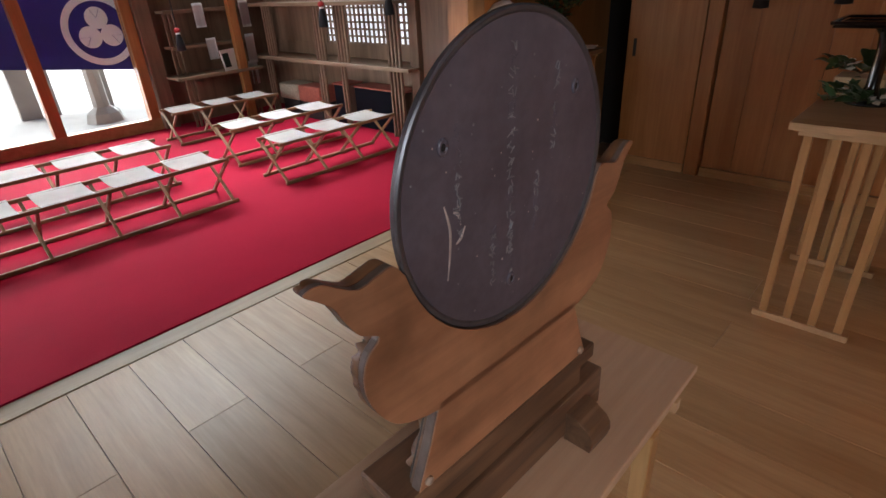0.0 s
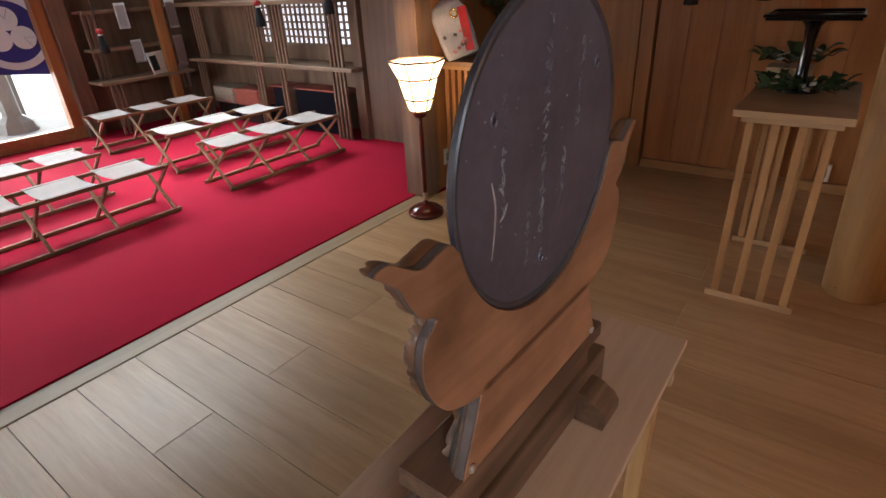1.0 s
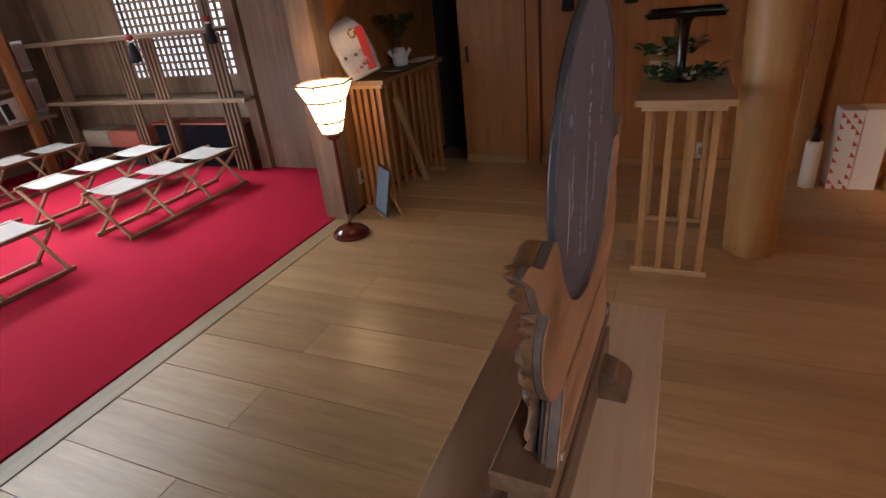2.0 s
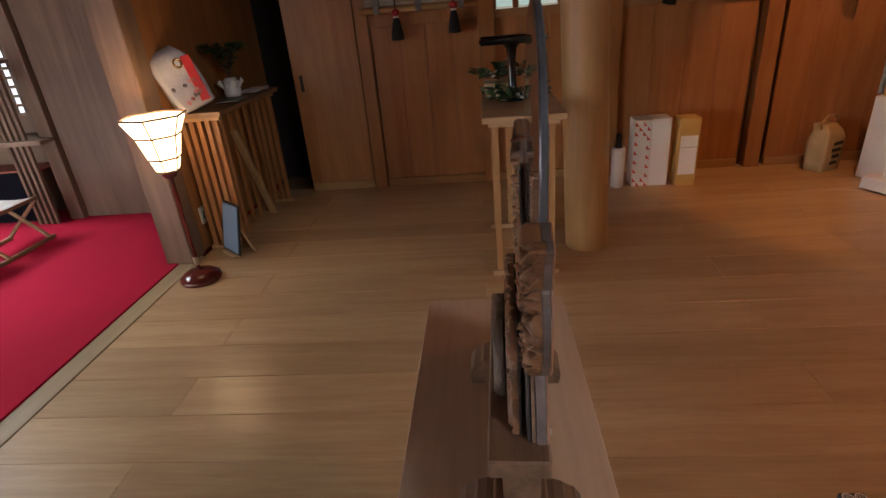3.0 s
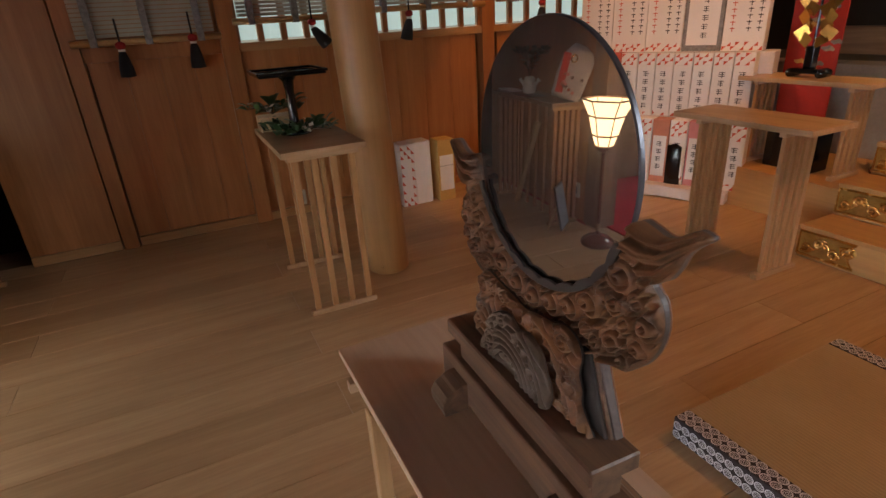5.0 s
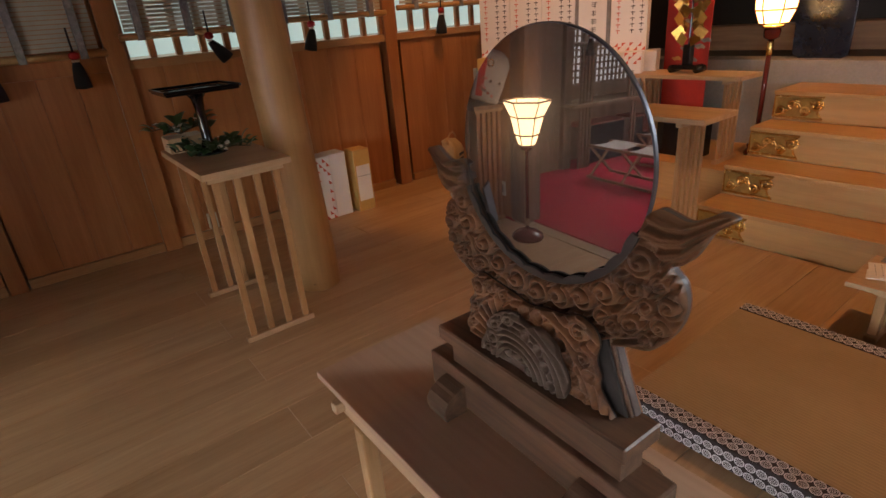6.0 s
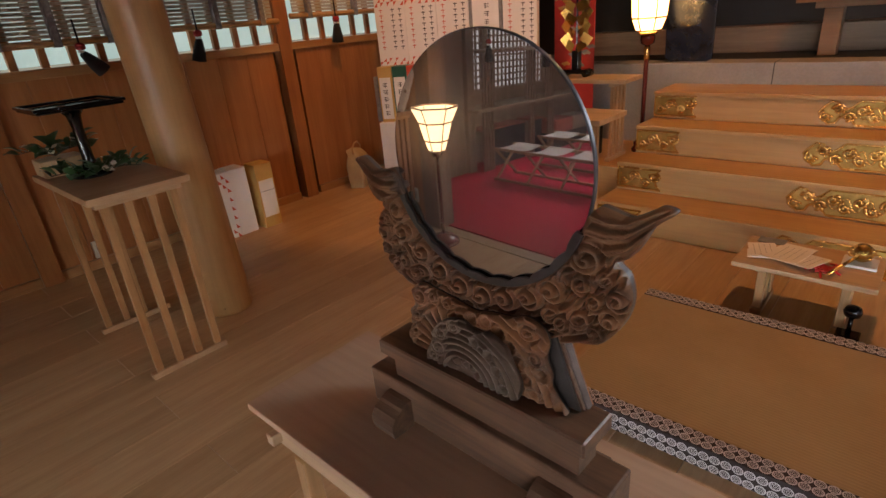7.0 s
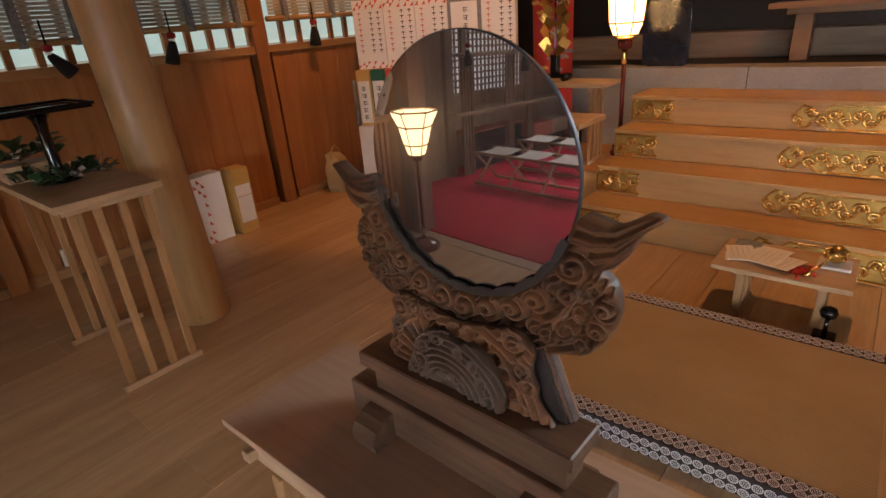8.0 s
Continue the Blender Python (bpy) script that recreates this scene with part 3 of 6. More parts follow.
def relief(outline, y0, height, field, step=0.0018, rim=0.006, floor_at=0.30):
    """A carved face: a fine sheet within an outline, raised by field(u, w) and closed by a skirt to y0."""
    ring = np.array(outline)
    lo, hi = ring.min(0) - step, ring.max(0) + step
    nx, nz = int((hi[0] - lo[0]) / step) + 2, int((hi[1] - lo[1]) / step) + 2
    gx, gz = np.meshgrid(lo[0] + step * np.arange(nx), lo[1] + step * np.arange(nz), indexing="ij")
    px, pz = gx.ravel(), gz.ravel()
    inside = np.zeros(px.shape, bool)
    near = np.full(px.shape, 9.0)
    bx2, bz2 = px.copy(), pz.copy()
    for (ax, az), (cx, cz) in zip(ring, np.roll(ring, -1, 0)):
        ex, ez = cx - ax, cz - az
        if az != cz:
            cross = ((az > pz) != (cz > pz)) & (px < ex * (pz - az) / ez + ax)
            inside ^= cross
        f = np.clip(((px - ax) * ex + (pz - az) * ez) / max(1e-12, ex * ex + ez * ez), 0, 1)
        qx, qz = ax + f * ex, az + f * ez
        dist = np.hypot(px - qx, pz - qz)
        closer = dist < near
        near = np.where(closer, dist, near)
        bx2, bz2 = np.where(closer, qx, bx2), np.where(closer, qz, bz2)
    snap = ~inside
    px, pz = np.where(snap, bx2, px), np.where(snap, bz2, pz)
    near = np.where(snap, 0, near)
    h = np.clip(field(px - CX, pz), 0.0, 1.1)
    round_off = np.sqrt(np.clip(near / rim, 0, 1))
    y = y0 + height * (floor_at + (h - floor_at) * (0.35 + 0.65 * round_off))
    ids = np.arange(nx * nz).reshape(nx, nz)
    ins = inside.reshape(nx, nz)
    some = ins[:-1, :-1] | ins[1:, :-1] | ins[1:, 1:] | ins[:-1, 1:]
    quads = np.stack([ids[:-1, :-1][some], ids[1:, :-1][some], ids[1:, 1:][some], ids[:-1, 1:][some]], 1)
    used = np.unique(quads)
    back = {int(v): k for k, v in enumerate(used)}
    bm = bmesh.new()
    vs = [bm.verts.new((px[v], y[v], pz[v])) for v in used]
    for q in quads:
        bm.faces.new([vs[back[int(v)]] for v in q])
    rims = [e for e in bm.edges if len(e.link_faces) == 1]
    low = {}
    for e in rims:
        for v in e.verts:
            if v not in low:
                low[v] = bm.verts.new((v.co.x, y0, v.co.z))
    for e in rims:
        p, q = e.verts
        bm.faces.new((p, q, low[q], low[p]))
    return bm


def thinned(bm):
    """The wing tips taper toward their ends."""
    for v in bm.verts:
        far = (abs(v.co.x - CX) - 0.225) / 0.075
        if far > 0:
            v.co.y = 0.456 + (v.co.y - 0.456) * max(0.62, 1 - 0.38 * far)
    return bm


def cradle_field(u, w):
    """Curls in a row under the mirror, nubs among flame lines on the lobes, long strands on the wings."""
    side, au = np.sign(u), np.abs(u)
    d = np.hypot(u, w - CZ) - RAD
    ang = np.arctan2(w - CZ, u)
    wob = 0.9 * np.sin(9 * ang) + 0.5 * np.sin(23 * ang + 1)
    flame = 0.40 + 0.34 * np.sin(2 * math.pi * d / 0.0125 + 2.2 * wob)
    # the wings: strands that follow the sweep to the tip
    mid = np.interp(au, (0.15, 0.19, 0.215, 0.24, 0.26, 0.29), (1.176, 1.186, 1.184, 1.190, 1.206, 1.229))
    half = np.interp(au, (0.15, 0.20, 0.24, 0.29), (0.036, 0.034, 0.024, 0.009))
    across = (w - mid) / half
    lines = 0.62 + 0.30 * np.sin(2 * math.pi * across * 1.35 + 0.5) + 0.10 * np.sin(2 * math.pi * across * 4.1 + 1)
    on_wing = step_up(w + 0.25 * (au - 0.2), 1.158, 1.172) * step_up(au, 0.150, 0.165)
    ground = flame + (lines - flame) * on_wing
    curls = []
    rnd2 = random.Random(4)
    for i in range(11):
        a = radians(-153 + 126 * i / 10)
        q = RAD + 0.026 + 0.003 * rnd2.random()
        away = abs(i - 5) / 5
        curls.append((q * math.cos(a), CZ + q * math.sin(a), 0.0225 - 0.003 * away, 1 if i > 4 else -1, a + (1.2 if i > 4 else 1.9), 1.12 - 0.15 * away))
    for i in range(6):
        a = radians(-122 + 64 * i / 5)
        q = RAD + 0.060
        curls.append((q * math.cos(a), CZ + q * math.sin(a), 0.0165, -1 if i > 2 else 1, a + 0.4 * i, 1.15))
    for s in (-1, 1):
        for cu, cw, r, hand, start in ((0.186, 1.148, 0.021, 1, 0.6), (0.180, 1.108, 0.017, -1, 2.2), (0.232, 1.098, 0.018, -1, 0.9), (0.222, 1.066, 0.016, 1, 4.0),
                                       (0.178, 1.052, 0.017, 1, 1.4), (0.200, 1.086, 0.013, -1, 3.3), (0.150, 1.036, 0.014, -1, 2.7), (0.200, 1.038, 0.012, 1, 5.2), (0.216, 1.125, 0.012, 1, 2.0)):
            curls.append((s * cu, cw, r, hand * -s, start if s < 0 else math.pi - start, 1.05))
    h = carved_curls(u, w, curls, ground)
    # the plain lip beside the mirror, cut in scallops
    lip = 0.006 + 0.0025 * np.abs(np.sin(13 * ang))
    return np.where(d < lip, 0.16, h)


def back_wave_field(u, w):
    """A folded crest on the one flank, a pierced spray on the other."""
    d = np.hypot(u, (w - 0.872) * 1.05)
    fold = 0.05 + 0.95 * np.abs(np.sin(math.pi * (np.arctan2(w - 0.905, u - 0.040) * 4.6)))
    bands = 0.15 + 0.75 * np.abs(np.sin(math.pi * d / 0.015))
    h = bands + (fold - bands) * step_up(u, 0.03, 0.05) * (1 - step_up(d, 0.150, 0.160))
    curls = [(0.128, 1.005, 0.017, 1, 0.4, 1.1), (0.140, 0.962, 0.013, 1, 1.0, 1.0), (0.149, 0.925, 0.012, 1, 1.0, 1.0), (0.092, 1.012, 0.014, -1, 2.0, 1.0),
             (-0.105, 1.014, 0.016, 1, 2.4, 1.1), (-0.118, 0.972, 0.014, -1, 0.6, 1.0), (0.060, 1.010, 0.013, 1, 3.0, 1.0)]
    h = carved_curls(u, w, curls, h)
    for cu, cw in ((-0.025, 1.006), (-0.053, 0.996), (-0.073, 0.978), (-0.089, 0.957), (-0.101, 0.930), (-0.114, 0.905), (-0.131, 0.950), (0.004, 1.003)):
        q = np.hypot((u - cu) * 0.9, w - cw)
        h = np.where(q < 0.0135, 0.78 + 0.2 * np.cos(q * 420), h)
        h = np.where(q < 0.0064, -0.0, h)
    return h


def fore_wave_field(u, w):
    """A breaking crest: an arch with foam teeth, ribs over it and a pierced spray down one flank."""
    au, aw = u - 0.012, w - 0.893
    d = np.hypot(au, aw * 1.12)
    ribs = 0.12 + 0.80 * np.abs(np.sin(math.pi * d / 0.0135 + 0.4))
    ang = np.arctan2(aw, au)
    teeth = 0.10 + 0.75 * np.abs(np.sin(ang * 5.0)) * step_up(d, 0.012, 0.034)
    h = np.where(d < 0.040, teeth, ribs)
    h = np.where((d > 0.040) & (d < 0.045), 0.08, h)
    curls = [(0.070, 0.930, 0.017, 1, 0.6, 1.0), (0.062, 0.962, 0.014, 1, 1.4, 1.0), (0.030, 0.985, 0.013, 1, 2.0, 1.1), (0.083, 0.905, 0.010, 1, 0.6, 1.0)]
    h = carved_curls(u, w, curls, h)
    for cu, cw in ((-0.016, 0.974), (-0.045, 0.962), (-0.060, 0.938), (-0.073, 0.908)):
        q = np.hypot(u - cu, w - cw)
        h = np.where(q < 0.011, 0.80 + 0.18 * np.cos(q * 480), h)
        h = np.where(q < 0.0056, 0.0, h)
    return h


def smooth_outline(points):
    return [(CX + v.x, v.y) for v in smooth_line([Vector(p) for p in points], 4, False)]


def mirror_stand():
    s = thing("mirror_stand", (CX, 0.484, 0.715), STAND_LABEL, "mirror stand")
    # upright carved cradle: plain reddish back, carved front
    out = cradle_outline()
    part("cradle_back", thinned(prism(out, 0.4430, 0.4462, 0.001)), BACKWOOD, s, "smooth reddish-brown back of the cradle")
    front = part("cradle", thinned(prism(out, 0.4463, 0.4560, 0.0012)), EDGEWOOD, s, "grey worn body of the cradle")
    part("carved_face", thinned(relief(out, 0.4561, 0.0270, cradle_field)), CARVE, front, "deeply carved curls and flame-like strands", smooth=True)
    lip = []
    for k in range(136):
        a = radians(-158 + k)
        r = RAD - 0.0030 - 0.0055 * abs(math.sin(a * 13.5)) ** 0.7
        lip.append((CX + r * math.cos(a), CZ + r * math.sin(a)))
    lip += [(CX + (RAD + 0.0055) * math.cos(radians(a)), CZ + (RAD + 0.0055) * math.sin(radians(a))) for a in range(-23, -159, -3)]
    part("mirror_lip", prism(lip, 0.4632, 0.4685, 0.0008), CARVEDARK, front, "dark scalloped lip that holds the mirror")
    # board under the cradle, flaring to the foot, with a moulded front layer
    flare = [(-0.146, 1.012), (0.146, 1.012), (0.166, 0.955), (0.191, 0.893), (-0.191, 0.893), (-0.166, 0.955)]
    board = part("neck_board", prism([(CX + x, z) for x, z in flare], 0.4430, 0.4455, 0.001), BACKWOOD, s, "reddish-brown trapezoid board behind the waves")
    part("board_core", prism([(CX + x, z) for x, z in flare], 0.4457, 0.460, 0.002), EDGEWOOD, board, "worn grey edge of the board")
    part("board_moulding", prism([(CX + x * 0.985, z) for x, z in flare], 0.4602, 0.466, 0.0015), STANDWOOD, board)
    part("board_moulding", prism([(CX + x * 0.962, z) for x, z in flare], 0.4662, 0.4725, 0.002), CARVEDARK, board)
    for side in (-1, 1):
        part("peg", lathe([(0.007, 0), (0.006, 0.004)], m=pose(CX + side * 0.175, 0.4431, 0.903, 90), n=12), WAX, board, "small yellowed wax peg", smooth=True)
    # waves carved in two layers before it
    back = smooth_outline([(-0.172, 0.893), (-0.160, 0.908), (-0.143, 0.930), (-0.144, 0.952), (-0.134, 0.975), (-0.138, 1.005), (-0.126, 1.028), (-0.098, 1.036), (-0.070, 1.026),
                           (-0.030, 1.020), (0.006, 1.012), (0.040, 1.018), (0.072, 1.022), (0.100, 1.026), (0.126, 1.028), (0.149, 1.010), (0.142, 0.985), (0.158, 0.965), (0.156, 0.940), (0.168, 0.915), (0.166, 0.893)])
    wave = part("back_wave", prism(back, 0.478, 0.4825, 0.001), CARVEDARK, s, "brown openwork wave with pierced holes")
    part("carved_face", relief(back, 0.4826, 0.0172, back_wave_field, 0.0016), CARVE, wave, smooth=True)
    fw = smooth_outline([(-0.094, 0.893), (-0.102, 0.915), (-0.099, 0.938), (-0.086, 0.958), (-0.078, 0.978), (-0.062, 0.990), (-0.040, 0.997), (-0.014, 0.990), (0.010, 1.001), (0.036, 0.997), (0.060, 0.984), (0.082, 0.960), (0.090, 0.932), (0.102, 0.912), (0.103, 0.893)])
    fore = part("fore_wave", prism(fw, 0.5010, 0.5040, 0.001), CARVEGREY, s, "grey carved wave crest in front")
    part("carved_face", relief(fw, 0.5041, 0.0150, fore_wave_field, 0.0015), CARVEGREY, fore, smooth=True)
    # two plinth slabs with a recessed neck between, and four scrolled feet
    part("upper_plinth", bx(0.294, 0.740, 0.442, 0.527, 0.862, 0.8925, 0.003), STANDWOOD, s)
    part("plinth_neck", bx(0.312, 0.722, 0.455, 0.508, 0.8065, 0.8622, 0.001), STANDWOOD, s)
    part("lower_plinth", bx(0.257, 0.787, 0.446, 0.522, 0.724, 0.807, 0.004), STANDWOOD, s)
    for x in (0.343, 0.700):
        for side in (-1, 1):
            y = 0.4465 if side < 0 else 0.5215
            prof = [(0.0, 0.7155), (0.051, 0.7155), (0.055, 0.732), (0.054, 0.746), (0.045, 0.760), (0.031, 0.7675), (0.026, 0.772), (0.012, 0.777), (0.0, 0.778)]
            part("scroll_foot", prism(prof, -0.032, 0.032, 0.002, m=Matrix.Translation((x, y, 0)) @ pose(0, 0, 0, 0, 0, 90 * side)), STANDWOOD, s)
    s.rotation_euler = (0, 0, radians(-2.0))  # it stands a little askew on the table
    return s


mirror_stand()


def bronze_mirror():
    m = thing("round_mirror", (CX, 0.452, 1.064), "large round dark bronze mirror standing in a carved cradle", "mirror")
    turn = pose(CX, 0.4580, CZ, 90)
    part("disc", lathe([(RAD - 0.008, 0.001), (RAD - 0.008, 0.0062)], m=turn, n=96), BRONZE, m, "dark purple-grey engraved bronze back")
    rim = [(RAD - 0.004, -0.0012), (RAD - 0.0015, -0.001), (RAD, 0.001), (RAD, 0.0068), (RAD - 0.002, 0.0086), (RAD - 0.006, 0.0082), (RAD - 0.0085, 0.0066), (RAD - 0.0085, 0.002), (RAD - 0.004, 0.001)]
    own = bmesh.new()
    n = 128
    rings = [[own.verts.new((r * math.cos(2 * math.pi * k / n), r * math.sin(2 * math.pi * k / n), z)) for k in range(n)] for r, z in rim]
    for a, b in zip(rings, rings[1:] + rings[:1]):
        for k in range(n):
            own.faces.new((a[k], a[(k + 1) % n], b[(k + 1) % n], b[k]))
    bmesh.ops.transform(own, matrix=turn, verts=own.verts)
    part("rim", own, BRONZERIM, m, "worn grey metal rim")
    # the polished face swells a little, as old bronze mirrors do
    bow = 18.0
    dome = bmesh.new()
    rows = []
    for k in range(25):
        r = (RAD - 0.0016) * (1 - k / 25)
        rows.append([dome.verts.new((r * math.cos(math.pi * i / 64), r * math.sin(math.pi * i / 64), -0.0014 - (RAD * RAD - r * r) / (2 * bow))) for i in range(128)])
    for p, q in zip(rows, rows[1:]):
        for i in range(128):
            dome.faces.new((p[i], p[(i + 1) % 128], q[(i + 1) % 128], q[i]))
    dome.faces.new(rows[-1])
    bmesh.ops.transform(dome, matrix=turn, verts=dome.verts)
    part("face", dome, POLISH, m, "polished reflecting face", smooth=True)
    yb = 0.4580 - 0.0064
    for x, z in ((0.397, 1.318), (0.632, 1.340), (0.512, 1.118)):
        part("knob_hole", tube([(x + 0.0055 * math.cos(a), yb - 0.0005, z + 0.0075 * math.sin(a)) for a in [2 * math.pi * i / 14 for i in range(15)]], 0.0024, 6), BRONZE, m, smooth=True)
        # flat disc; the dark of the hole's depth is its colour
        part("hole_dark_disc", lathe([(0.004, 0), (0.004, 0.001)], m=pose(x, yb, z, 90), n=12), DEPTHBLACK, m)
    # engraved columns that cannot be read: small strokes of their size
    rnd = random.Random(9)
    for x, z0, z1, w in ((0.508, 1.405, 1.165, 0.011), (0.418, 1.335, 1.205, 0.009), (0.592, 1.370, 1.275, 0.008), (0.560, 1.245, 1.165, 0.008), (0.476, 1.200, 1.125, 0.008), (0.512, 1.175, 1.125, 0.006)):
        z = z0
        while z > z1:
            bm = bmesh.new()
            for k in range(4):
                dx, dz, a = (rnd.random() - 0.5) * w, (rnd.random() - 0.5) * w, rnd.random() * 3
                bx(-w * 0.42, w * 0.42, -0.0004, 0.0006, -0.0006, 0.0006, 0, bm, Matrix.Translation((x + dx, yb, z + dz)) @ pose(0, 0, 0, 0, math.degrees(a), 0))
            part("engraved_stroke", bm, BRONZE if rnd.random() < 0.3 else VERDIGRIS, m)
            z -= w * 1.45
    for pts in ([(0.396, 1.255), (0.404, 1.225), (0.402, 1.19), (0.398, 1.165)], [(0.410, 1.244), (0.418, 1.238), (0.421, 1.226)], [(0.413, 1.205), (0.421, 1.21), (0.428, 1.222)]):
        part("scratch", strand(pts, yb + 0.0002, 0.0022, None, 0.2), SCRATCH, m, "pale rubbed scratch")
    for k in range(42):
        a, q = rnd.random() * 6.28, RAD * 0.92 * math.sqrt(rnd.random())
        part("speck", lathe([(0.0009 + 0.0009 * rnd.random(), 0), (0.0004, 0.0005)], m=pose(CX + q * math.cos(a), yb, CZ + q * math.sin(a), 90), n=6), VERDIGRIS if k % 3 else SCRATCH, m)
    m.rotation_euler = (radians(1.0), 0, radians(-1.9))
    return m


bronze_mirror()


def low_table():
    t = thing("mirror_table", (0.3, 0.51, 0), "low table with a pale pinkish plywood top and wooden legs", "table")
    x0, x1, y0, y1 = -0.62, 1.02, 0.333, 0.687
    part("tabletop", bx(x0, x1, y0, y1, 0.697, 0.715, 0.0015), wood("pinkish_ply", (0.58, 0.39, 0.265), (0.51, 0.33, 0.215), 0, 0.45, 0.5, 0.05, 0.05, 0.12), t, "pinkish plywood top")
    for y in (y0 + 0.03, y1 - 0.03):
        part("apron", bx(x0 + 0.06, x1 - 0.06, y - 0.012, y + 0.012, 0.63, 0.6965, 0.002), PALEX, t)
    for x in (x0 + 0.15, x1 - 0.15):
        for s in (-1, 1):
            part("tenon", bx(x - 0.012 + 0.07 * (1 if x > 0 else -1), x + 0.012 + 0.07 * (1 if x > 0 else -1), *((y0 + 0.002, y0 + 0.0178) if s < 0 else (y1 - 0.0178, y1 + 0.006)), 0.645, 0.672, 0.002), PALEY, t)
        part("rail", bx(x - 0.012, x + 0.012, y0 + 0.043, y1 - 0.043, 0.63, 0.6965, 0.002), PALEY, t)
        for y in (y0 + 0.03, y1 - 0.03):
            part("leg", bx(x - 0.018, x + 0.018, y - 0.018, y + 0.018, 0, 0.629, 0.003), PALEZ, t)
    return t


low_table()

# ---- slatted offering stands ----


def slat_stand(name, x0, x1, y0, y1, z0, z1, ends, slats, label, group, mats=None, foot=0.03, inset=0.06):
    """A board on two end frames of slats over skid feet; ends 'x': the frames stand at both ends in x."""
    t = thing(name, ((x0 + x1) / 2, (y0 + y1) / 2, z0), label, "stand", group)
    top, upright, cross = mats or (PALEY, PALEZ, PALEY)
    part("top_board", bx(x0, x1, y0, y1, z1 - 0.03, z1, 0.002), top, t)
    for e in (0, 1):
        if ends == "x":
            x = x0 + inset if e == 0 else x1 - inset
            part("skid_foot", bx(x - 0.02, x + 0.02, y0 - foot + 0.03, y1 + foot - 0.03, z0, z0 + 0.032, 0.006), cross, t)
            part("head_rail", bx(x - 0.018, x + 0.018, y0 + 0.03, y1 - 0.03, z1 - 0.058, z1 - 0.0302, 0.002), cross, t)
            for k in range(slats):
                y = y0 + 0.066 + (y1 - y0 - 0.132) * k / (slats - 1)
                part("slat", bx(x - 0.012, x + 0.012, y - 0.016, y + 0.016, z0 + 0.0322, z1 - 0.0582, 0.002), upright, t)
        else:
            y = y0 + inset if e == 0 else y1 - inset
            part("skid_foot", bx(x0 - foot + 0.03, x1 + foot - 0.03, y - 0.02, y + 0.02, z0, z0 + 0.032, 0.006), cross, t)
            for k in range(slats):
                x = x0 + 0.05 + (x1 - x0 - 0.10) * k / (slats - 1)
                part("slat", bx(x - 0.016, x + 0.016, y - 0.012, y + 0.012, z0 + 0.0322, z1 - 0.0302, 0.002), upright, t)
    return t


# copies of the pale wood darkened and reddened for this stand's dim spot
REDPALEY = wood("dimmed_pale_wood", (0.50, 0.31, 0.17), (0.40, 0.23, 0.11), 1, 0.42, 0.9, 0.1, 0.12, 0.18)
REDPALEZ = wood("dimmed_slat_wood", (0.44, 0.235, 0.095), (0.34, 0.165, 0.06), 2, 0.42, 0.9, 0.1, 0.12, 0.18)
slat_stand("offering_stand", 2.45, 3.26, 0.11, 0.53, 0, 0.905, "x", 4, "pale wooden slatted stand beside a round pillar", "slatted offering stands", (REDPALEY, REDPALEZ, REDPALEY), foot=0.005)
slat_stand("offering_stand", 1.40, 2.22, -2.10, -1.74, 0, 0.85, "x", 5, "long pale wooden slatted stand before the altar steps", "slatted offering stands", (PALEX, PALEZ, PALEY), 0.02, 0.16)
slat_stand("offering_stand", 1.74, 2.62, -3.14, -2.82, 0.30, 0.925, "x", 4, "pale slatted stand holding gold paper beside the steps", "slatted offering stands", (PALEX, PALEZ, PALEY), 0.02, 0.12)
OLDX = wood("brown_counter_wood", (0.34, 0.18, 0.085), (0.24, 0.12, 0.05), 0, 0.42, 0.9, 0.15)
side_table = slat_stand("side_table", 3.02, 4.05, 2.14, 2.485, 0, 0.94, "x", 5, "brown slatted side table against the partition wall", "", (OLDX, WALLZ, WALLY), 0.0, 0.05)
for k in range(7):
    part("front_slat", bx(3.12 + k * 0.135, 3.15 + k * 0.135, 2.32, 2.345, 0.0, 0.909, 0.002), WALLZ, side_table)

pillar = thing("round_pillar", (2.885, -0.09, 0), "thick round natural timber pillar beside the slatted stand", "pillar")
part("shaft", lathe([(0.124, 0), (0.128, 0.01), (0.128, 0.4), (0.126, 1.6), (0.124, 4.4)], m=pose(2.875, -0.085, 0, -2.2), n=48), PILLAR, pillar, smooth=True)
part("knot", lathe([(0.010, 0), (0.006, 0.003)], m=Matrix.Translation((2.875, -0.085, 0.05)) @ pose(0, 0, 0, 0, 0, -128) @ pose(0, -0.126, 0, 90), n=10), TWIG, pillar)


def leaf_mesh(mat, length, width):
    bm = bmesh.new()
    cols = []
    for i in range(6):
        f = i / 5
        w = width * math.sin(math.pi * min(0.97, 0.06 + f * 0.92)) ** 0.8 / 2
        z = 0.25 * length * math.sin(math.pi * f * 0.7)
        cols.append([bm.verts.new((-w, length * f, z + w * 0.35)), bm.verts.new((0, length * f, z)), bm.verts.new((w, length * f, z + w * 0.35))])
    for a, b in zip(cols, cols[1:]):
        for k in range(2):
            bm.faces.new((a[k], a[k + 1], b[k + 1], b[k]))
    return finish(bm, "leaf", mat, True)


LEAVES = [leaf_mesh(LEAF, 0.085, 0.04), leaf_mesh(LEAF, 0.065, 0.032), leaf_mesh(PINELEAF, 0.05, 0.02)]


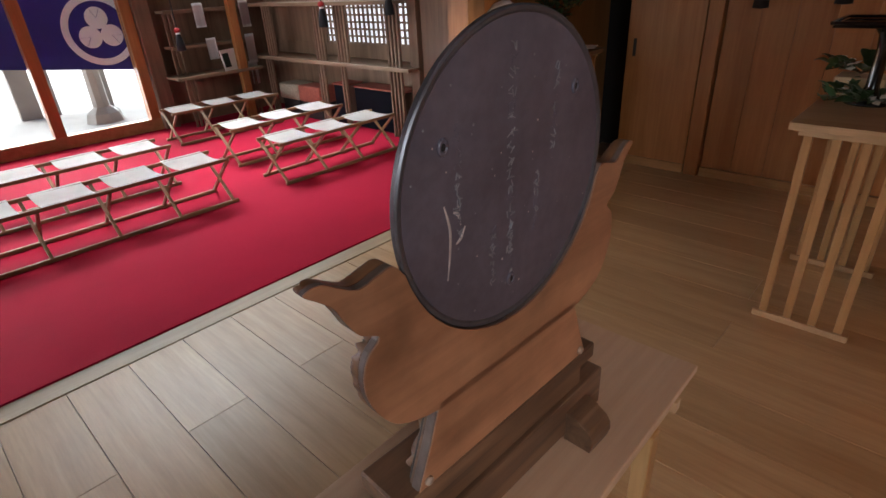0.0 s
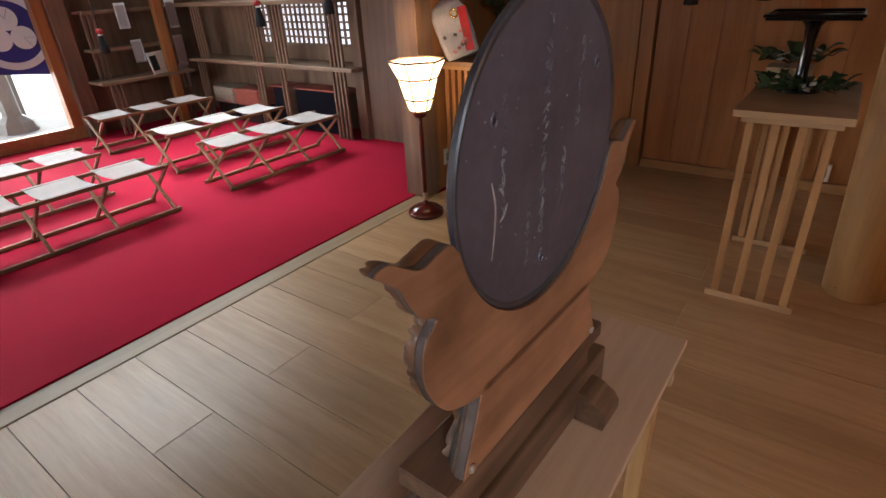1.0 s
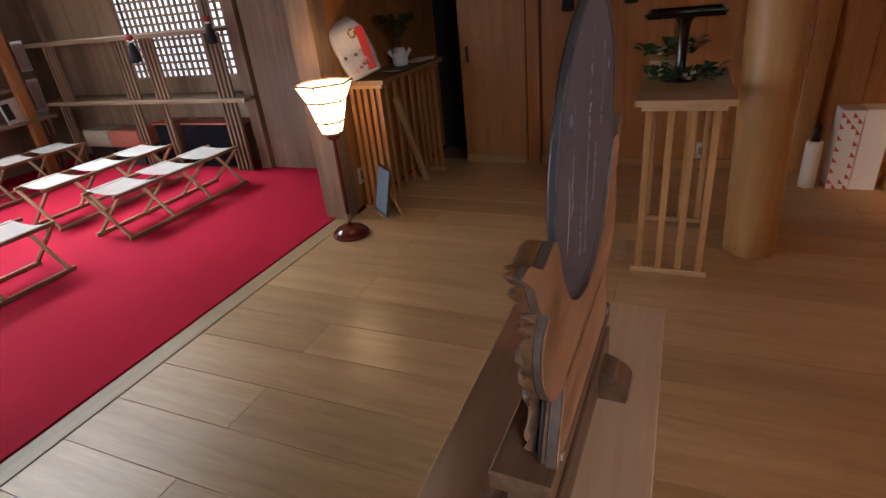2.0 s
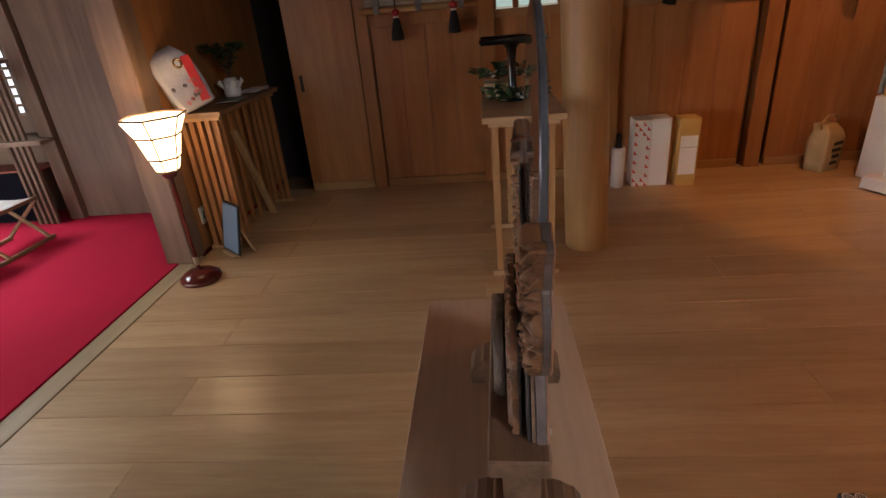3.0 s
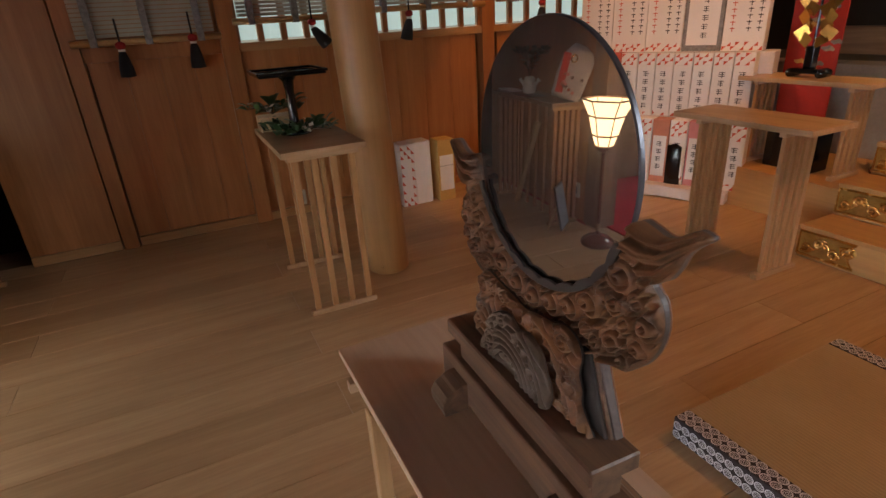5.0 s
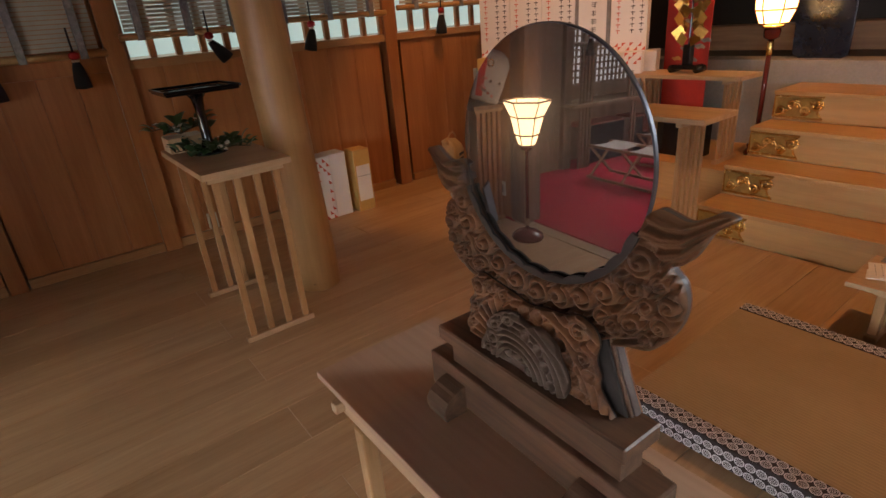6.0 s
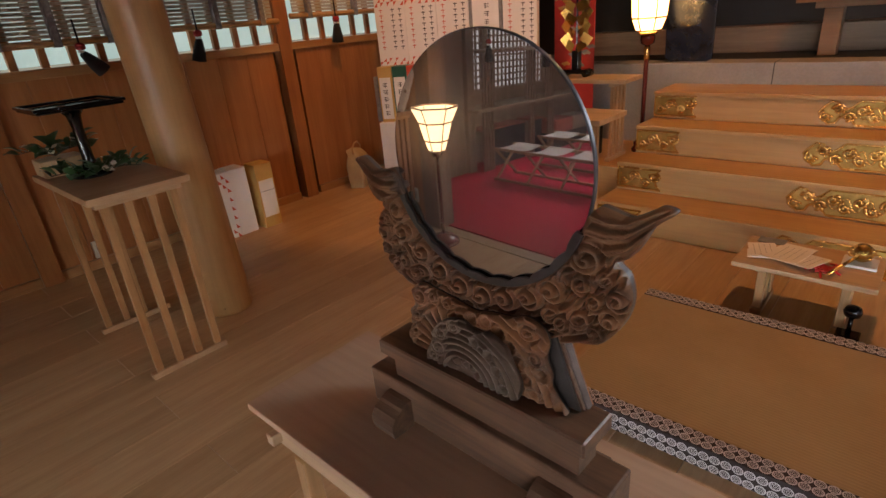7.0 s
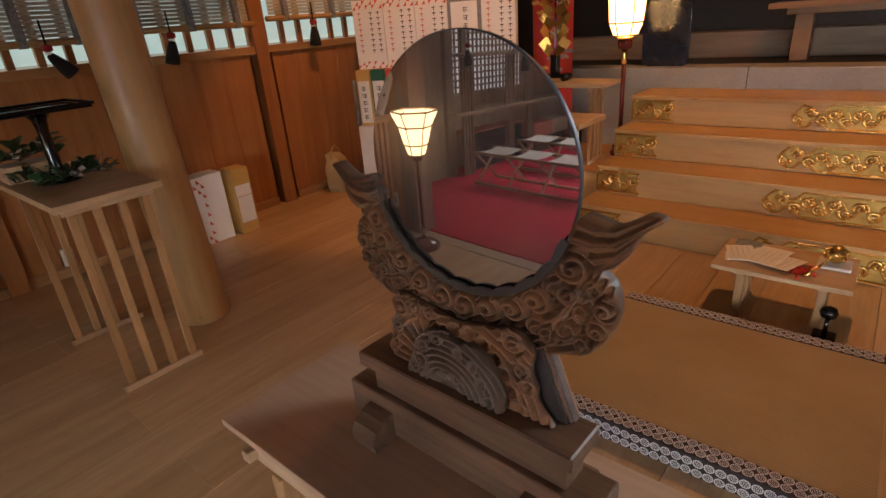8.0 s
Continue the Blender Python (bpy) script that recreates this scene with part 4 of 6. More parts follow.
def sprig(name, at, twigs, label, category, group, rnd, leaves=(0, 1), wide=0.2, rise=0.05, per=9, paper=True):
    """Leafy twigs spreading from a place."""
    t = thing(name, at, label, category, group)
    a0 = rnd.random() * 6
    for k in range(twigs):
        a = a0 + 2 * math.pi * k / twigs + rnd.random() * 0.5
        reach = wide * (0.65 + 0.5 * rnd.random())
        pts = [Vector(at) + Vector((reach * f * math.cos(a), reach * f * math.sin(a), rise * math.sin(f * 2.2) + 0.008)) for f in (0, 0.3, 0.6, 1.0)]
        part("twig", tube(pts, [0.004, 0.0035, 0.003, 0.002], 5), TWIG, t)
        for i in range(per):
            f = 0.15 + 0.85 * i / (per - 1)
            j = min(2, int(f * 3))
            p = pts[j].lerp(pts[j + 1], f * 3 - j)
            ob = new("leaf", LEAVES[rnd.choice(leaves)])
            ob.parent = t
            s = 0.7 + 0.5 * rnd.random()
            ob.matrix_local = Matrix.Translation(p - Vector(at)) @ pose(0, 0, 0, rnd.uniform(-10, 35), rnd.uniform(-30, 30), math.degrees(a) - 90 + rnd.uniform(-75, 75)) @ Matrix.Scale(s, 4)
    if paper:
        for k in range(3):
            a = a0 + k * 2.1
            p = Vector(at) + Vector((0.5 * wide * math.cos(a), 0.5 * wide * math.sin(a), rise + 0.012))
            bm = bmesh.new()
            for i in range(3):
                bx(-0.014, 0.014, 0.02 * i, 0.02 * i + 0.024, 0.002 * i, 0.002 * i + 0.0012, 0, bm, pose(0.012 * (i % 2), 0, 0, 14 * (-1) ** i, 0, 0))
            bmesh.ops.transform(bm, matrix=Matrix.Translation(p) @ pose(0, 0, 0, 0, 20, math.degrees(a)), verts=bm.verts)
            part("paper_streamer", bm, PAPER, t, "folded white paper streamer")
    return t


rnd = random.Random(21)
sprig("leafy_branch", (2.90, 0.335, 0.906), 7, "glossy green leafy branch with white paper on the stand", "branch", "leafy offerings", rnd, wide=0.19, rise=0.03, per=10)
sprig("leafy_branch", (3.16, 0.425, 0.985), 5, "glossy green leafy branch with white paper streamers", "branch", "leafy offerings", rnd, wide=0.2, rise=0.04, per=9)
riser = solo("offering_block", bx(3.08, 3.24, 0.32, 0.51, 0.9055, 0.984, 0.003), PALEY, "small pale wooden block under a leafy branch", "block")


def takatsuki(x, y, z):
    t = thing("footed_tray", (x, y, z), "glossy black lacquer footed tray on the slatted stand", "tray")
    part("stem", lathe([(0.085, 0.001), (0.086, 0.008), (0.066, 0.020), (0.036, 0.040), (0.025, 0.075), (0.023, 0.22), (0.030, 0.275), (0.05, 0.302), (0.075, 0.310)], (x, y, z), 40), LACQUER, t, smooth=True)
    turn = Matrix.Translation((x, y, z)) @ pose(0, 0, 0, 0, 0, 0)
    part("tray", bx(-0.17, 0.17, -0.17, 0.17, 0.3105, 0.322, 0.004, None, turn), LACQUER, t)
    for s in (-1, 1):
        part("lip", bx(-0.178, 0.178, s * 0.173 - 0.005, s * 0.173 + 0.005, 0.3225, 0.336, 0.002, None, turn), LACQUER, t)
        part("lip", bx(s * 0.173 - 0.005, s * 0.173 + 0.005, -0.1675, 0.1675, 0.3225, 0.336, 0.002, None, turn), LACQUER, t)
    return t


takatsuki(2.93, 0.35, 0.906)

# ---- floor lamp ----


def hex_shade(parent, x, y, levels, shade, frame_mat, fr):
    """Six panes between slender ribs, level by level."""
    def corner(k, r, z):
        a = math.pi / 3 * k + 0.25
        return Vector((x + r * math.cos(a), y + r * math.sin(a), z))
    for (r0, z0), (r1, z1) in zip(levels, levels[1:]):
        for k in range(6):
            bm = bmesh.new()
            bm.faces.new([bm.verts.new(p) for p in (corner(k, r0, z0), corner(k + 1, r0, z0), corner(k + 1, r1, z1), corner(k, r1, z1))])
            bmesh.ops.solidify(bm, geom=bm.faces[:], thickness=0.002)
            part("shade_pane", bm, shade, parent, "glowing cream paper pane")
            part("rib", rod(corner(k, r0, z0), corner(k, r1, z1), fr, n=6), frame_mat, parent)
    for r, z in levels:
        for k in range(6):
            part("ring_bar", bar(corner(k, r, z), corner(k + 1, r, z), fr * 2.2, fr * 2.4), frame_mat, parent)


def floor_lamp(x, y):
    t = thing("floor_lamp", (x, y, 0), "lit floor lamp with cream hexagonal shade and red lacquer pole", "lamp")
    part("base", lathe([(0.120, 0), (0.124, 0.012), (0.118, 0.03), (0.09, 0.052), (0.05, 0.066), (0.025, 0.072)], (x, y, 0), 36), REDLAC, t, "dark red lacquer ribbed base", smooth=True)
    part("pole", lathe([(0.013, 0.072), (0.013, 0.56), (0.011, 0.62), (0.011, 0.66)], (x, y, 0), 14), REDLAC, t, "slender red lacquer pole", smooth=True)
    part("collar", lathe([(0.013, 0.10), (0.018, 0.105), (0.018, 0.15), (0.013, 0.155)], (x, y, 0), 14), KRAFT, t, smooth=True)
    part("socket", lathe([(0.013, 0.655), (0.035, 0.665), (0.045, 0.69), (0.05, 0.698)], (x, y, 0), 20), REDLAC, t, smooth=True)
    hex_shade(t, x, y, [(0.062, 0.702), (0.088, 0.775), (0.122, 0.90), (0.176, 1.005)], SHADE, DARKZ, 0.0045)
    part("bulb", lathe([(0.018, 0.70), (0.035, 0.76), (0.045, 0.80), (0.035, 0.835), (0.01, 0.848)], (x, y, 0), 20), BULB, t, "glowing bulb", smooth=True)
    return t


floor_lamp(2.61, 2.315)
lamp("lamp_bulb", "POINT", pose(2.61, 2.315, 0.93), 7, (1.0, 0.66, 0.36), radius=0.04)

# ---- tatami mat and the low table before the steps ----


def tatami_mat():
    x0, x1, y0, y1, h = -0.13, 0.925, -1.40, -0.435, 0.088
    t = thing("tatami_mat", (0.4, -0.95, 0), "straw tatami mat with a white medallion brocade border", "mat")
    w, pitch = 0.072, 0.0345
    part("rush_body", bx(x0, x1, y0 + w, y1 - w, 0.002, h, 0.003), TATAMI, t)

    def medallion(bm, m):
        """A broad pale ring with a small woven flower in it."""
        for outer, inner in ((0.0168, 0.0128), (0.0098, 0.0082), (0.0052, 0.0030)):
            vs = [bm.verts.new(m @ Vector((q * math.cos(2 * math.pi * k / 14), q * math.sin(2 * math.pi * k / 14), 0))) for q in (outer, inner) for k in range(14)]
            for k in range(14):
                bm.faces.new((vs[k], vs[(k + 1) % 14], vs[14 + (k + 1) % 14], vs[14 + k]))
        for k in range(8):
            bx(0.0105, 0.0124, -0.0012, 0.0012, -0.0002, 0.0002, 0, bm, m @ pose(0, 0, 0, 0, 0, 45 * k))

    for a, b in ((y0, y0 + w), (y1 - w, y1)):
        strip = part("border", bx(x0, x1, a, b, 0.002, h + 0.002, 0.004), BORDERDARK, t, "dark border cloth with woven medallions")
        top, side = bmesh.new(), bmesh.new()
        for i in range(int((x1 - x0 - 0.004) / pitch)):
            cx = x1 - 0.0185 - pitch * i
            for r in range(2):
                medallion(top, pose(cx, a + 0.0185 + pitch * r, h + 0.0026))
                if b == y1:
                    medallion(side, pose(cx, y1 + 0.0008, 0.022 + pitch * 1.12 * r, -90))
        part("medallion_weave", top, BORDERPALE, strip, "white woven medallions")
        if b == y1:
            part("medallion_weave", side, BORDERPALE, strip, "white woven medallions")
        else:
            side.free()
    return t


tatami_mat()


def prayer_table():
    t = thing("prayer_table", (0.3, -1.65, 0), "low pale wooden table before the altar steps", "table")
    part("top_board", bx(0.035, 0.59, -1.87, -1.50, 0.262, 0.285, 0.003), PALEX, t)
    for x in (0.14, 0.47):
        part("skid_foot", bx(x - 0.025, x + 0.025, -1.83, -1.56, 0, 0.032, 0.006), PALEY, t)
        part("head_rail", bx(x - 0.022, x + 0.022, -1.82, -1.54, 0.238, 0.2618, 0.003), PALEY, t)
        for y in (-1.79, -1.70, -1.60):
            part("leg", bx(x - 0.018, x + 0.018, y - 0.022, y + 0.022, 0.0322, 0.2378, 0.003), PALEZ, t)
    return t


prayer_table()


def papers():
    t = thing("prayer_papers", (0.42, -1.68, 0.2855), "folded white papers with handwriting on the low table", "paper")
    rnd2 = random.Random(3)
    for x, y, a, w, d, z in ((0.505, -1.69, 14, 0.125, 0.20, 0.2856), (0.50, -1.69, 18, 0.12, 0.19, 0.289), (0.395, -1.70, -16, 0.15, 0.24, 0.2925), (0.385, -1.685, -12, 0.14, 0.22, 0.2965), (0.315, -1.63, -20, 0.13, 0.17, 0.3005)):
        m = Matrix.Translation((x, y, z)) @ pose(0, 0, 0, 2, 3, a)
        sheet = part("sheet", bx(-w / 2, w / 2, -d / 2, d / 2, 0, 0.0028, 0.0008, None, m), PAPER, t)
        for k in range(4):
            bm = bmesh.new()
            y0 = -d * 0.38
            while y0 < d * 0.34:
                ln = 0.006 + 0.010 * rnd2.random()
                bx(-w * 0.3 + k * w * 0.2, -w * 0.3 + k * w * 0.2 + 0.0022, y0, y0 + ln, 0.0029, 0.0032, 0, bm, m)
                y0 += ln + 0.006
            tagged(part("writing_bar", bm, GREYPAPER, sheet), kind="stuff")
    return t


papers()


def bell_rattle():
    t = thing("prayer_bell", (0.16, -1.66, 0.2855), "gold ritual bell on a handle lying with a red cord", "bell")
    m = pose(0.125, -1.735, 0.345)
    part("handle", rod((0.215, -1.535, 0.302), (0.135, -1.715, 0.335), 0.009, 0.006, 12), GOLD, t, smooth=True)
    bm = bmesh.new()
    bmesh.ops.create_icosphere(bm, subdivisions=3, radius=0.044)
    bmesh.ops.transform(bm, matrix=m, verts=bm.verts)
    part("bell_head", bm, GOLD, t, smooth=True)
    for k in range(10):
        a = k * 2.4
        bm = bmesh.new()
        bmesh.ops.create_icosphere(bm, subdivisions=2, radius=0.012)
        bmesh.ops.translate(bm, verts=bm.verts, vec=(0.125 + 0.038 * math.cos(a), -1.735 + 0.038 * math.sin(a), 0.328 + 0.004 * k))
        part("small_bell", bm, GOLD, t, smooth=True)
    rnd2 = random.Random(8)
    for k in range(16):
        a, x, y = rnd2.uniform(0, 6.28), 0.245 + rnd2.uniform(-0.045, 0.045), -1.60 + rnd2.uniform(-0.04, 0.04)
        part("red_cord", tube([(x, y, 0.291), (x + 0.03 * math.cos(a), y + 0.03 * math.sin(a), 0.299), (x + 0.055 * math.cos(a + 0.6), y + 0.055 * math.sin(a + 0.6), 0.290)], 0.0055, 6), REDBAND, t, "bright red tangled cord", smooth=True)
    return t


bell_rattle()
solo("folded_cloth", bx(0.06, 0.19, -1.80, -1.68, 0.2855, 0.300, 0.005), CLOTH, "folded white cloth under the ritual bell", "cloth")
solo("grey_pad", bx(0.43, 0.55, -1.865, -1.795, 0.2855, 0.291, 0.001), GREYPAPER, "thin grey pad on the low table", "pad")
mic = thing("desk_stand", (0.10, -1.545, 0), "small black knobbed stand on the floor", "stand")
part("foot", bx(0.055, 0.145, -1.585, -1.505, 0, 0.035, 0.006), LACQUER, mic)
part("stem", rod((0.10, -1.545, 0.0352), (0.10, -1.545, 0.115), 0.009, n=12), LACQUER, mic, smooth=True)
part("knob", lathe([(0.012, 0.115), (0.030, 0.125), (0.036, 0.145), (0.028, 0.165), (0.008, 0.173)], (0.10, -1.545, 0), 20), LACQUER, mic, smooth=True)

# ---- altar steps ----
SL, SR = 1.64, -1.64


def gilt_scroll(parent, x0, x1, y, z0, z1, sign):
    """A pierced gilt plate: stippled ground, raised border and leaf scrolls."""
    h, w = z1 - z0, x1 - x0
    rnd2 = random.Random(5)
    if sign == 0:  # long plate with cusped ends
        flank = ((0.0, 0.50), (0.022, 0.74), (0.052, 0.97), (0.086, 0.90), (0.098, 0.70), (0.120, 0.62), (0.150, 0.74), (0.182, 1.0))
        top = [(x0 + f * w, g) for f, g in flank] + [(x1 - f * w, g) for f, g in flank[::-1]]
        out = top + [(x, 1 - g) for x, g in top[-2:0:-1]]
    else:
        out = [(x1, 0.0), (x1, 1.0), (x0 + 0.02 * w, 1.0), (x0 + 0.13 * w, 0.80), (x0 + 0.27 * w, 0.74), (x0 + 0.24 * w, 0.46), (x0 + 0.12 * w, 0.40), (x0 + 0.09 * w, 0.20), (x0, 0.0)]
    line = [(x, z0 + h * f) for x, f in out]
    plate = part("gilt_plate", prism(line, y + 0.001, y + 0.006, 0.0015), GOLDMATT, parent, "stippled gilt brass plate")
    border = [(x, y + 0.007, z) for x, z in line + line[:1]]
    part("raised_border", tube(border, 0.0078, 6), GOLD, plate)
    n = max(4, int(w / 0.062))
    for k in range(n):
        cx = x0 + w * (k + 0.6) / (n + 0.2)
        cz = z0 + h * (0.5 + 0.14 * (-1) ** k)
        part("leaf_scroll", spiral(cx, cz, 0.031, y + 0.006, 1.35, (-1) ** k, rnd2.random() * 6, 0.36), GOLD, plate, smooth=True)
        up = (-1) ** k
        for q in range(3):
            a = up * (1.9 + 0.75 * q)
            part("leaf_scroll", strand([(cx + 0.014 * math.cos(a), cz + 0.014 * math.sin(a)), (cx + 0.034 * math.cos(a + 0.25), cz + 0.030 * math.sin(a + 0.25)), (cx + 0.048 * math.cos(a + 0.7), cz + 0.034 * math.sin(a + 0.7))], y + 0.008, 0.0085), GOLD, plate, smooth=True)
    vine = [(x0 + w * (0.10 + 0.82 * i / (2 * n)), z0 + h * (0.5 + 0.26 * math.sin(math.pi * (i / 2 + 0.3)))) for i in range(2 * n + 1)]
    part("vine_stem", strand(vine, y + 0.007, 0.006), GOLD, plate, smooth=True)


def altar_steps():
    s = thing("altar_steps", (0, -2.8, 0), "warm wooden altar steps with gilt brass plates", "steps")
    for k in range(4):
        y, z = -2.25 - 0.30 * k, 0.20 * (k + 1)
        step = part("step", bx(SR, SL, y - 0.30 if k < 3 else y - 0.42, y, z - 0.2 + (0.001 if k else 0), z - 0.028, 0.002), STEPX, s)
        part("tread", bx(SR - 0.004, SL + 0.004, y - 0.30 if k < 3 else y - 0.42, y + 0.012, z - 0.0278, z, 0.004), STEPX, s)
        gilt_scroll(step, SL - 0.315, SL - 0.006, y, z - 0.178, z - 0.036, -1)
        gilt_scroll(step, -0.57, 0.57, y, z - 0.185, z - 0.032, 0)
    return s


altar_steps()
solo("altar_sill", bx(-4.2, 4.2, -3.85, -3.572, 0, 0.955, 0.006), STONE, "pale grey stone sill behind the steps", "sill", "structure")
# floor coloured near-black for the dark of the inner altar
solo("altar_floor", bx(-4.2, 4.2, -4.7, -3.851, 0, 0.945), BLACKUNLIT, "wooden floor of the inner altar, painted near-black for its dimness", "floor", "structure")
sill = bpy.data.objects["altar_sill"]
for x in (-2.1, -0.55, 0.95, 2.4):
    part("stone_joint", bx(x - 0.003, x + 0.003, -3.80, -3.5705, 0.02, 0.9562), BLACKUNLIT, sill, "dark joint between sill stones")
solo("inner_platform", bx(-2.6, 3.2, -4.69, -4.42, 0.946, 1.16, 0.004), DARKX, "dim wooden platform in the inner altar", "platform", "structure")
solo("side_dais", bx(SL + 0.006, EAST - 0.06, -3.571, -2.72, 0, 0.30, 0.004), STEPX, "low wooden dais beside the altar steps", "dais", "structure")

# ---- things round the altar ----


def altar_lamp(x, y, z):
    t = thing("altar_lamp", (x, y, z), "lit lantern on a red lacquer pole with gilt collars", "lamp")
    part("base", lathe([(0.07, 0), (0.075, 0.02), (0.055, 0.05), (0.06, 0.075), (0.03, 0.1)], (x, y, z), 28), REDLAC, t, smooth=True)
    part("pole", lathe([(0.017, 0.1), (0.017, 0.82)], (x, y, z), 16), REDLAC, t, smooth=True)
    for q in (0.13, 0.72):
        part("collar", lathe([(0.018, q), (0.022, q + 0.01), (0.022, q + 0.09), (0.018, q + 0.10)], (x, y, z), 16), GOLD, t, smooth=True)
    part("cup", lathe([(0.018, 0.82), (0.05, 0.84), (0.055, 0.88), (0.05, 0.90)], (x, y, z), 24), REDLAC, t, smooth=True)
    part("cup_rim", lathe([(0.056, 0.901), (0.066, 0.905), (0.066, 0.918), (0.05, 0.922)], (x, y, z), 24), GOLD, t, smooth=True)
    hex_shade(t, x, y, [(0.09, z + 0.93), (0.125, z + 1.02), (0.14, z + 1.22), (0.10, z + 1.30)], SHADE2, GOLD, 0.005)
    return t


altar_lamp(1.77, -3.26, 0.30)
lamp("altar_lamp_light", "POINT", pose(1.77, -3.26, 1.42), 14, (1.0, 0.66, 0.36), radius=0.05)
backrest = thing("standing_screen", (1.6, -3.70, 0.955), "round-cornered glossy black lacquer panel on the sill", "screen")
ol = [(1.42, 0.975), (1.46, 0.956), (1.74, 0.956), (1.79, 0.985), (1.81, 1.6), (1.42, 1.6)]
part("board", prism(ol, -3.72, -3.69, 0.006), plain("blue_black_lacquer", (0.012, 0.014, 0.024), 0.15, 0, 0.2, 6, 0.0), backrest)
inner = thing("altar_table", (0.35, -4.15, 0.945), "dark red-brown altar table in the dim inner room", "table")
part("tabletop", bx(-0.5, 0.95, -4.35, -3.95, 1.33, 1.37, 0.004), OLDX, inner)
part("stretcher", bx(-0.4, 0.85, -4.17, -4.13, 1.28, 1.3295, 0.003), OLDX, inner)
for x in (-0.4, 0.72):
    part("leg", bx(x - 0.06, x + 0.06, -4.21, -4.09, 0.946, 1.2795, 0.004), OLDX, inner)
bowl = thing("dark_bowl", (0.45, -4.12, 1.37), "small dark bowl on the altar table", "bowl")
part("body", lathe([(0.05, 0.001), (0.08, 0.02), (0.13, 0.04), (0.14, 0.05)], (0.45, -4.12, 1.37), 28), LACQUER, bowl, smooth=True)


def gold_wand(x, y, z):
    t = thing("gold_paper_wand", (x, y, z), "folded gold paper streamers on a black lacquer foot", "wand")
    part("foot", bx(x - 0.10, x + 0.10, y - 0.06, y + 0.06, z + 0.025, z + 0.06, 0.008), LACQUER, t)
    for s in (-1, 1):
        part("foot_scroll", lathe([(0.028, 0), (0.028, 0.10)], m=pose(x + s * 0.10, y + 0.05, z + 0.029, 90), n=16), LACQUER, t, smooth=True)
    part("socket", bx(x - 0.03, x + 0.03, y - 0.03, y + 0.03, z + 0.0605, z + 0.20, 0.005), LACQUER, t)
    part("staff", rod((x, y, z + 0.2005), (x, y, z + 0.8), 0.008), LACQUER, t)
    rnd2 = random.Random(2)
    for side in (-1, 1):
        for k in range(9):
            m = Matrix.Translation((x + side * (0.05 + 0.035 * (k % 2)), y + 0.01 * (k % 3), z + 0.62 - 0.048 * k)) @ pose(0, 0, 0, rnd2.uniform(-25, 25), side * (38 if k % 2 else -30), rnd2.uniform(-30, 30))
            part("gold_fold", bx(-0.042, 0.042, -0.001, 0.001, -0.035, 0.035, 0, None, m), GOLDFOIL, t)
    return t


gold_wand(2.22, -2.98, 0.925)
solo("red_brocade_banner", bx(2.28, 2.66, -3.40, -3.39, 0.302, 1.9), plain("red_brocade", (0.45, 0.03, 0.02), 0.7, 0, 0.2, 12), "red brocade banner with pale clouds", "banner")
ban = bpy.data.objects["red_brocade_banner"]
rnd = random.Random(13)
for k in range(26):
    x, z = 2.30 + 0.33 * rnd.random(), 0.85 + 0.95 * rnd.random()
    part("woven_cloud", tube([(x - 0.035, -3.388, z), (x - 0.01, -3.388, z + 0.014), (x + 0.02, -3.388, z + 0.004), (x + 0.045, -3.388, z + 0.012)], [0.010, 0.016, 0.015, 0.006], 6, None, 0.12), (BROCADE2, OCHRE, GREYPAPER)[k % 3], ban)
lacq = thing("black_box", (2.2, -2.98, 0.3), "black lacquer stand in shade under the slatted stand", "box")
part("body", bx(2.02, 2.38, -3.08, -2.9, 0.301, 0.60, 0.01), LACQUER, lacq)
part("top", bx(1.99, 2.41, -3.10, -2.88, 0.6005, 0.62, 0.004), LACQUER, lacq)
drum = thing("black_jar", (2.9, -2.62, 0), "black cylindrical jar in the shade behind the stands", "jar")
part("body", lathe([(0.09, 0), (0.11, 0.03), (0.11, 0.40), (0.08, 0.46), (0.05, 0.48)], (2.9, -2.62, 0), 28), LACQUER, drum, smooth=True)
part("rim", lathe([(0.05, 0.4801), (0.065, 0.485), (0.065, 0.52), (0.05, 0.525)], (2.9, -2.62, 0), 28), BLACKUNLIT, drum, smooth=True)

# ---- offerings in wrapped boxes on a stepped, cloth-covered shelf ----
PU, PV = Vector((-0.912, -0.41, 0)), Vector((0.41, -0.912, 0))
OFFER = Matrix.Translation((3.58, -2.12, 0)) @ Matrix((PU, PV, Vector((0, 0, 1)))).transposed().to_4x4()


def offering_shelf():
    t = thing("offering_shelf", (3.0, -2.5, 0), "stepped shelf draped in white cloth", "shelf")
    for k, (u0, u1, v0, v1, z0, z1) in enumerate(((0.0, 1.25, 0.0, 0.222, 0.004, 0.10), (-0.18, 1.3, 0.222, 0.40, 0.004, 0.60), (-0.2, 1.35, 0.401, 0.60, 0.004, 1.08))):
        bm = bx(u0, u1, v0, v1, z0, z1, 0.008)
        bmesh.ops.subdivide_edges(bm, edges=[e for e in bm.edges if e.calc_length() > 0.25], cuts=9, use_grid_fill=True)
        for v in bm.verts:
            f = max(0.0, 1 - v.co.z / 0.5) if k else 1 - v.co.z / 0.12
            v.co.y -= 0.010 * f * (1 + math.sin(v.co.x * 23 + k)) if v.co.y < v0 + 0.02 else 0
            if v.co.z < 0.02:
                v.co.z += 0.006 + 0.006 * math.sin(v.co.x * 17)
        bmesh.ops.transform(bm, matrix=OFFER, verts=bm.verts)
        part("cloth", bm, CLOTH, t, "white cloth drape")
    return t


offering_shelf()


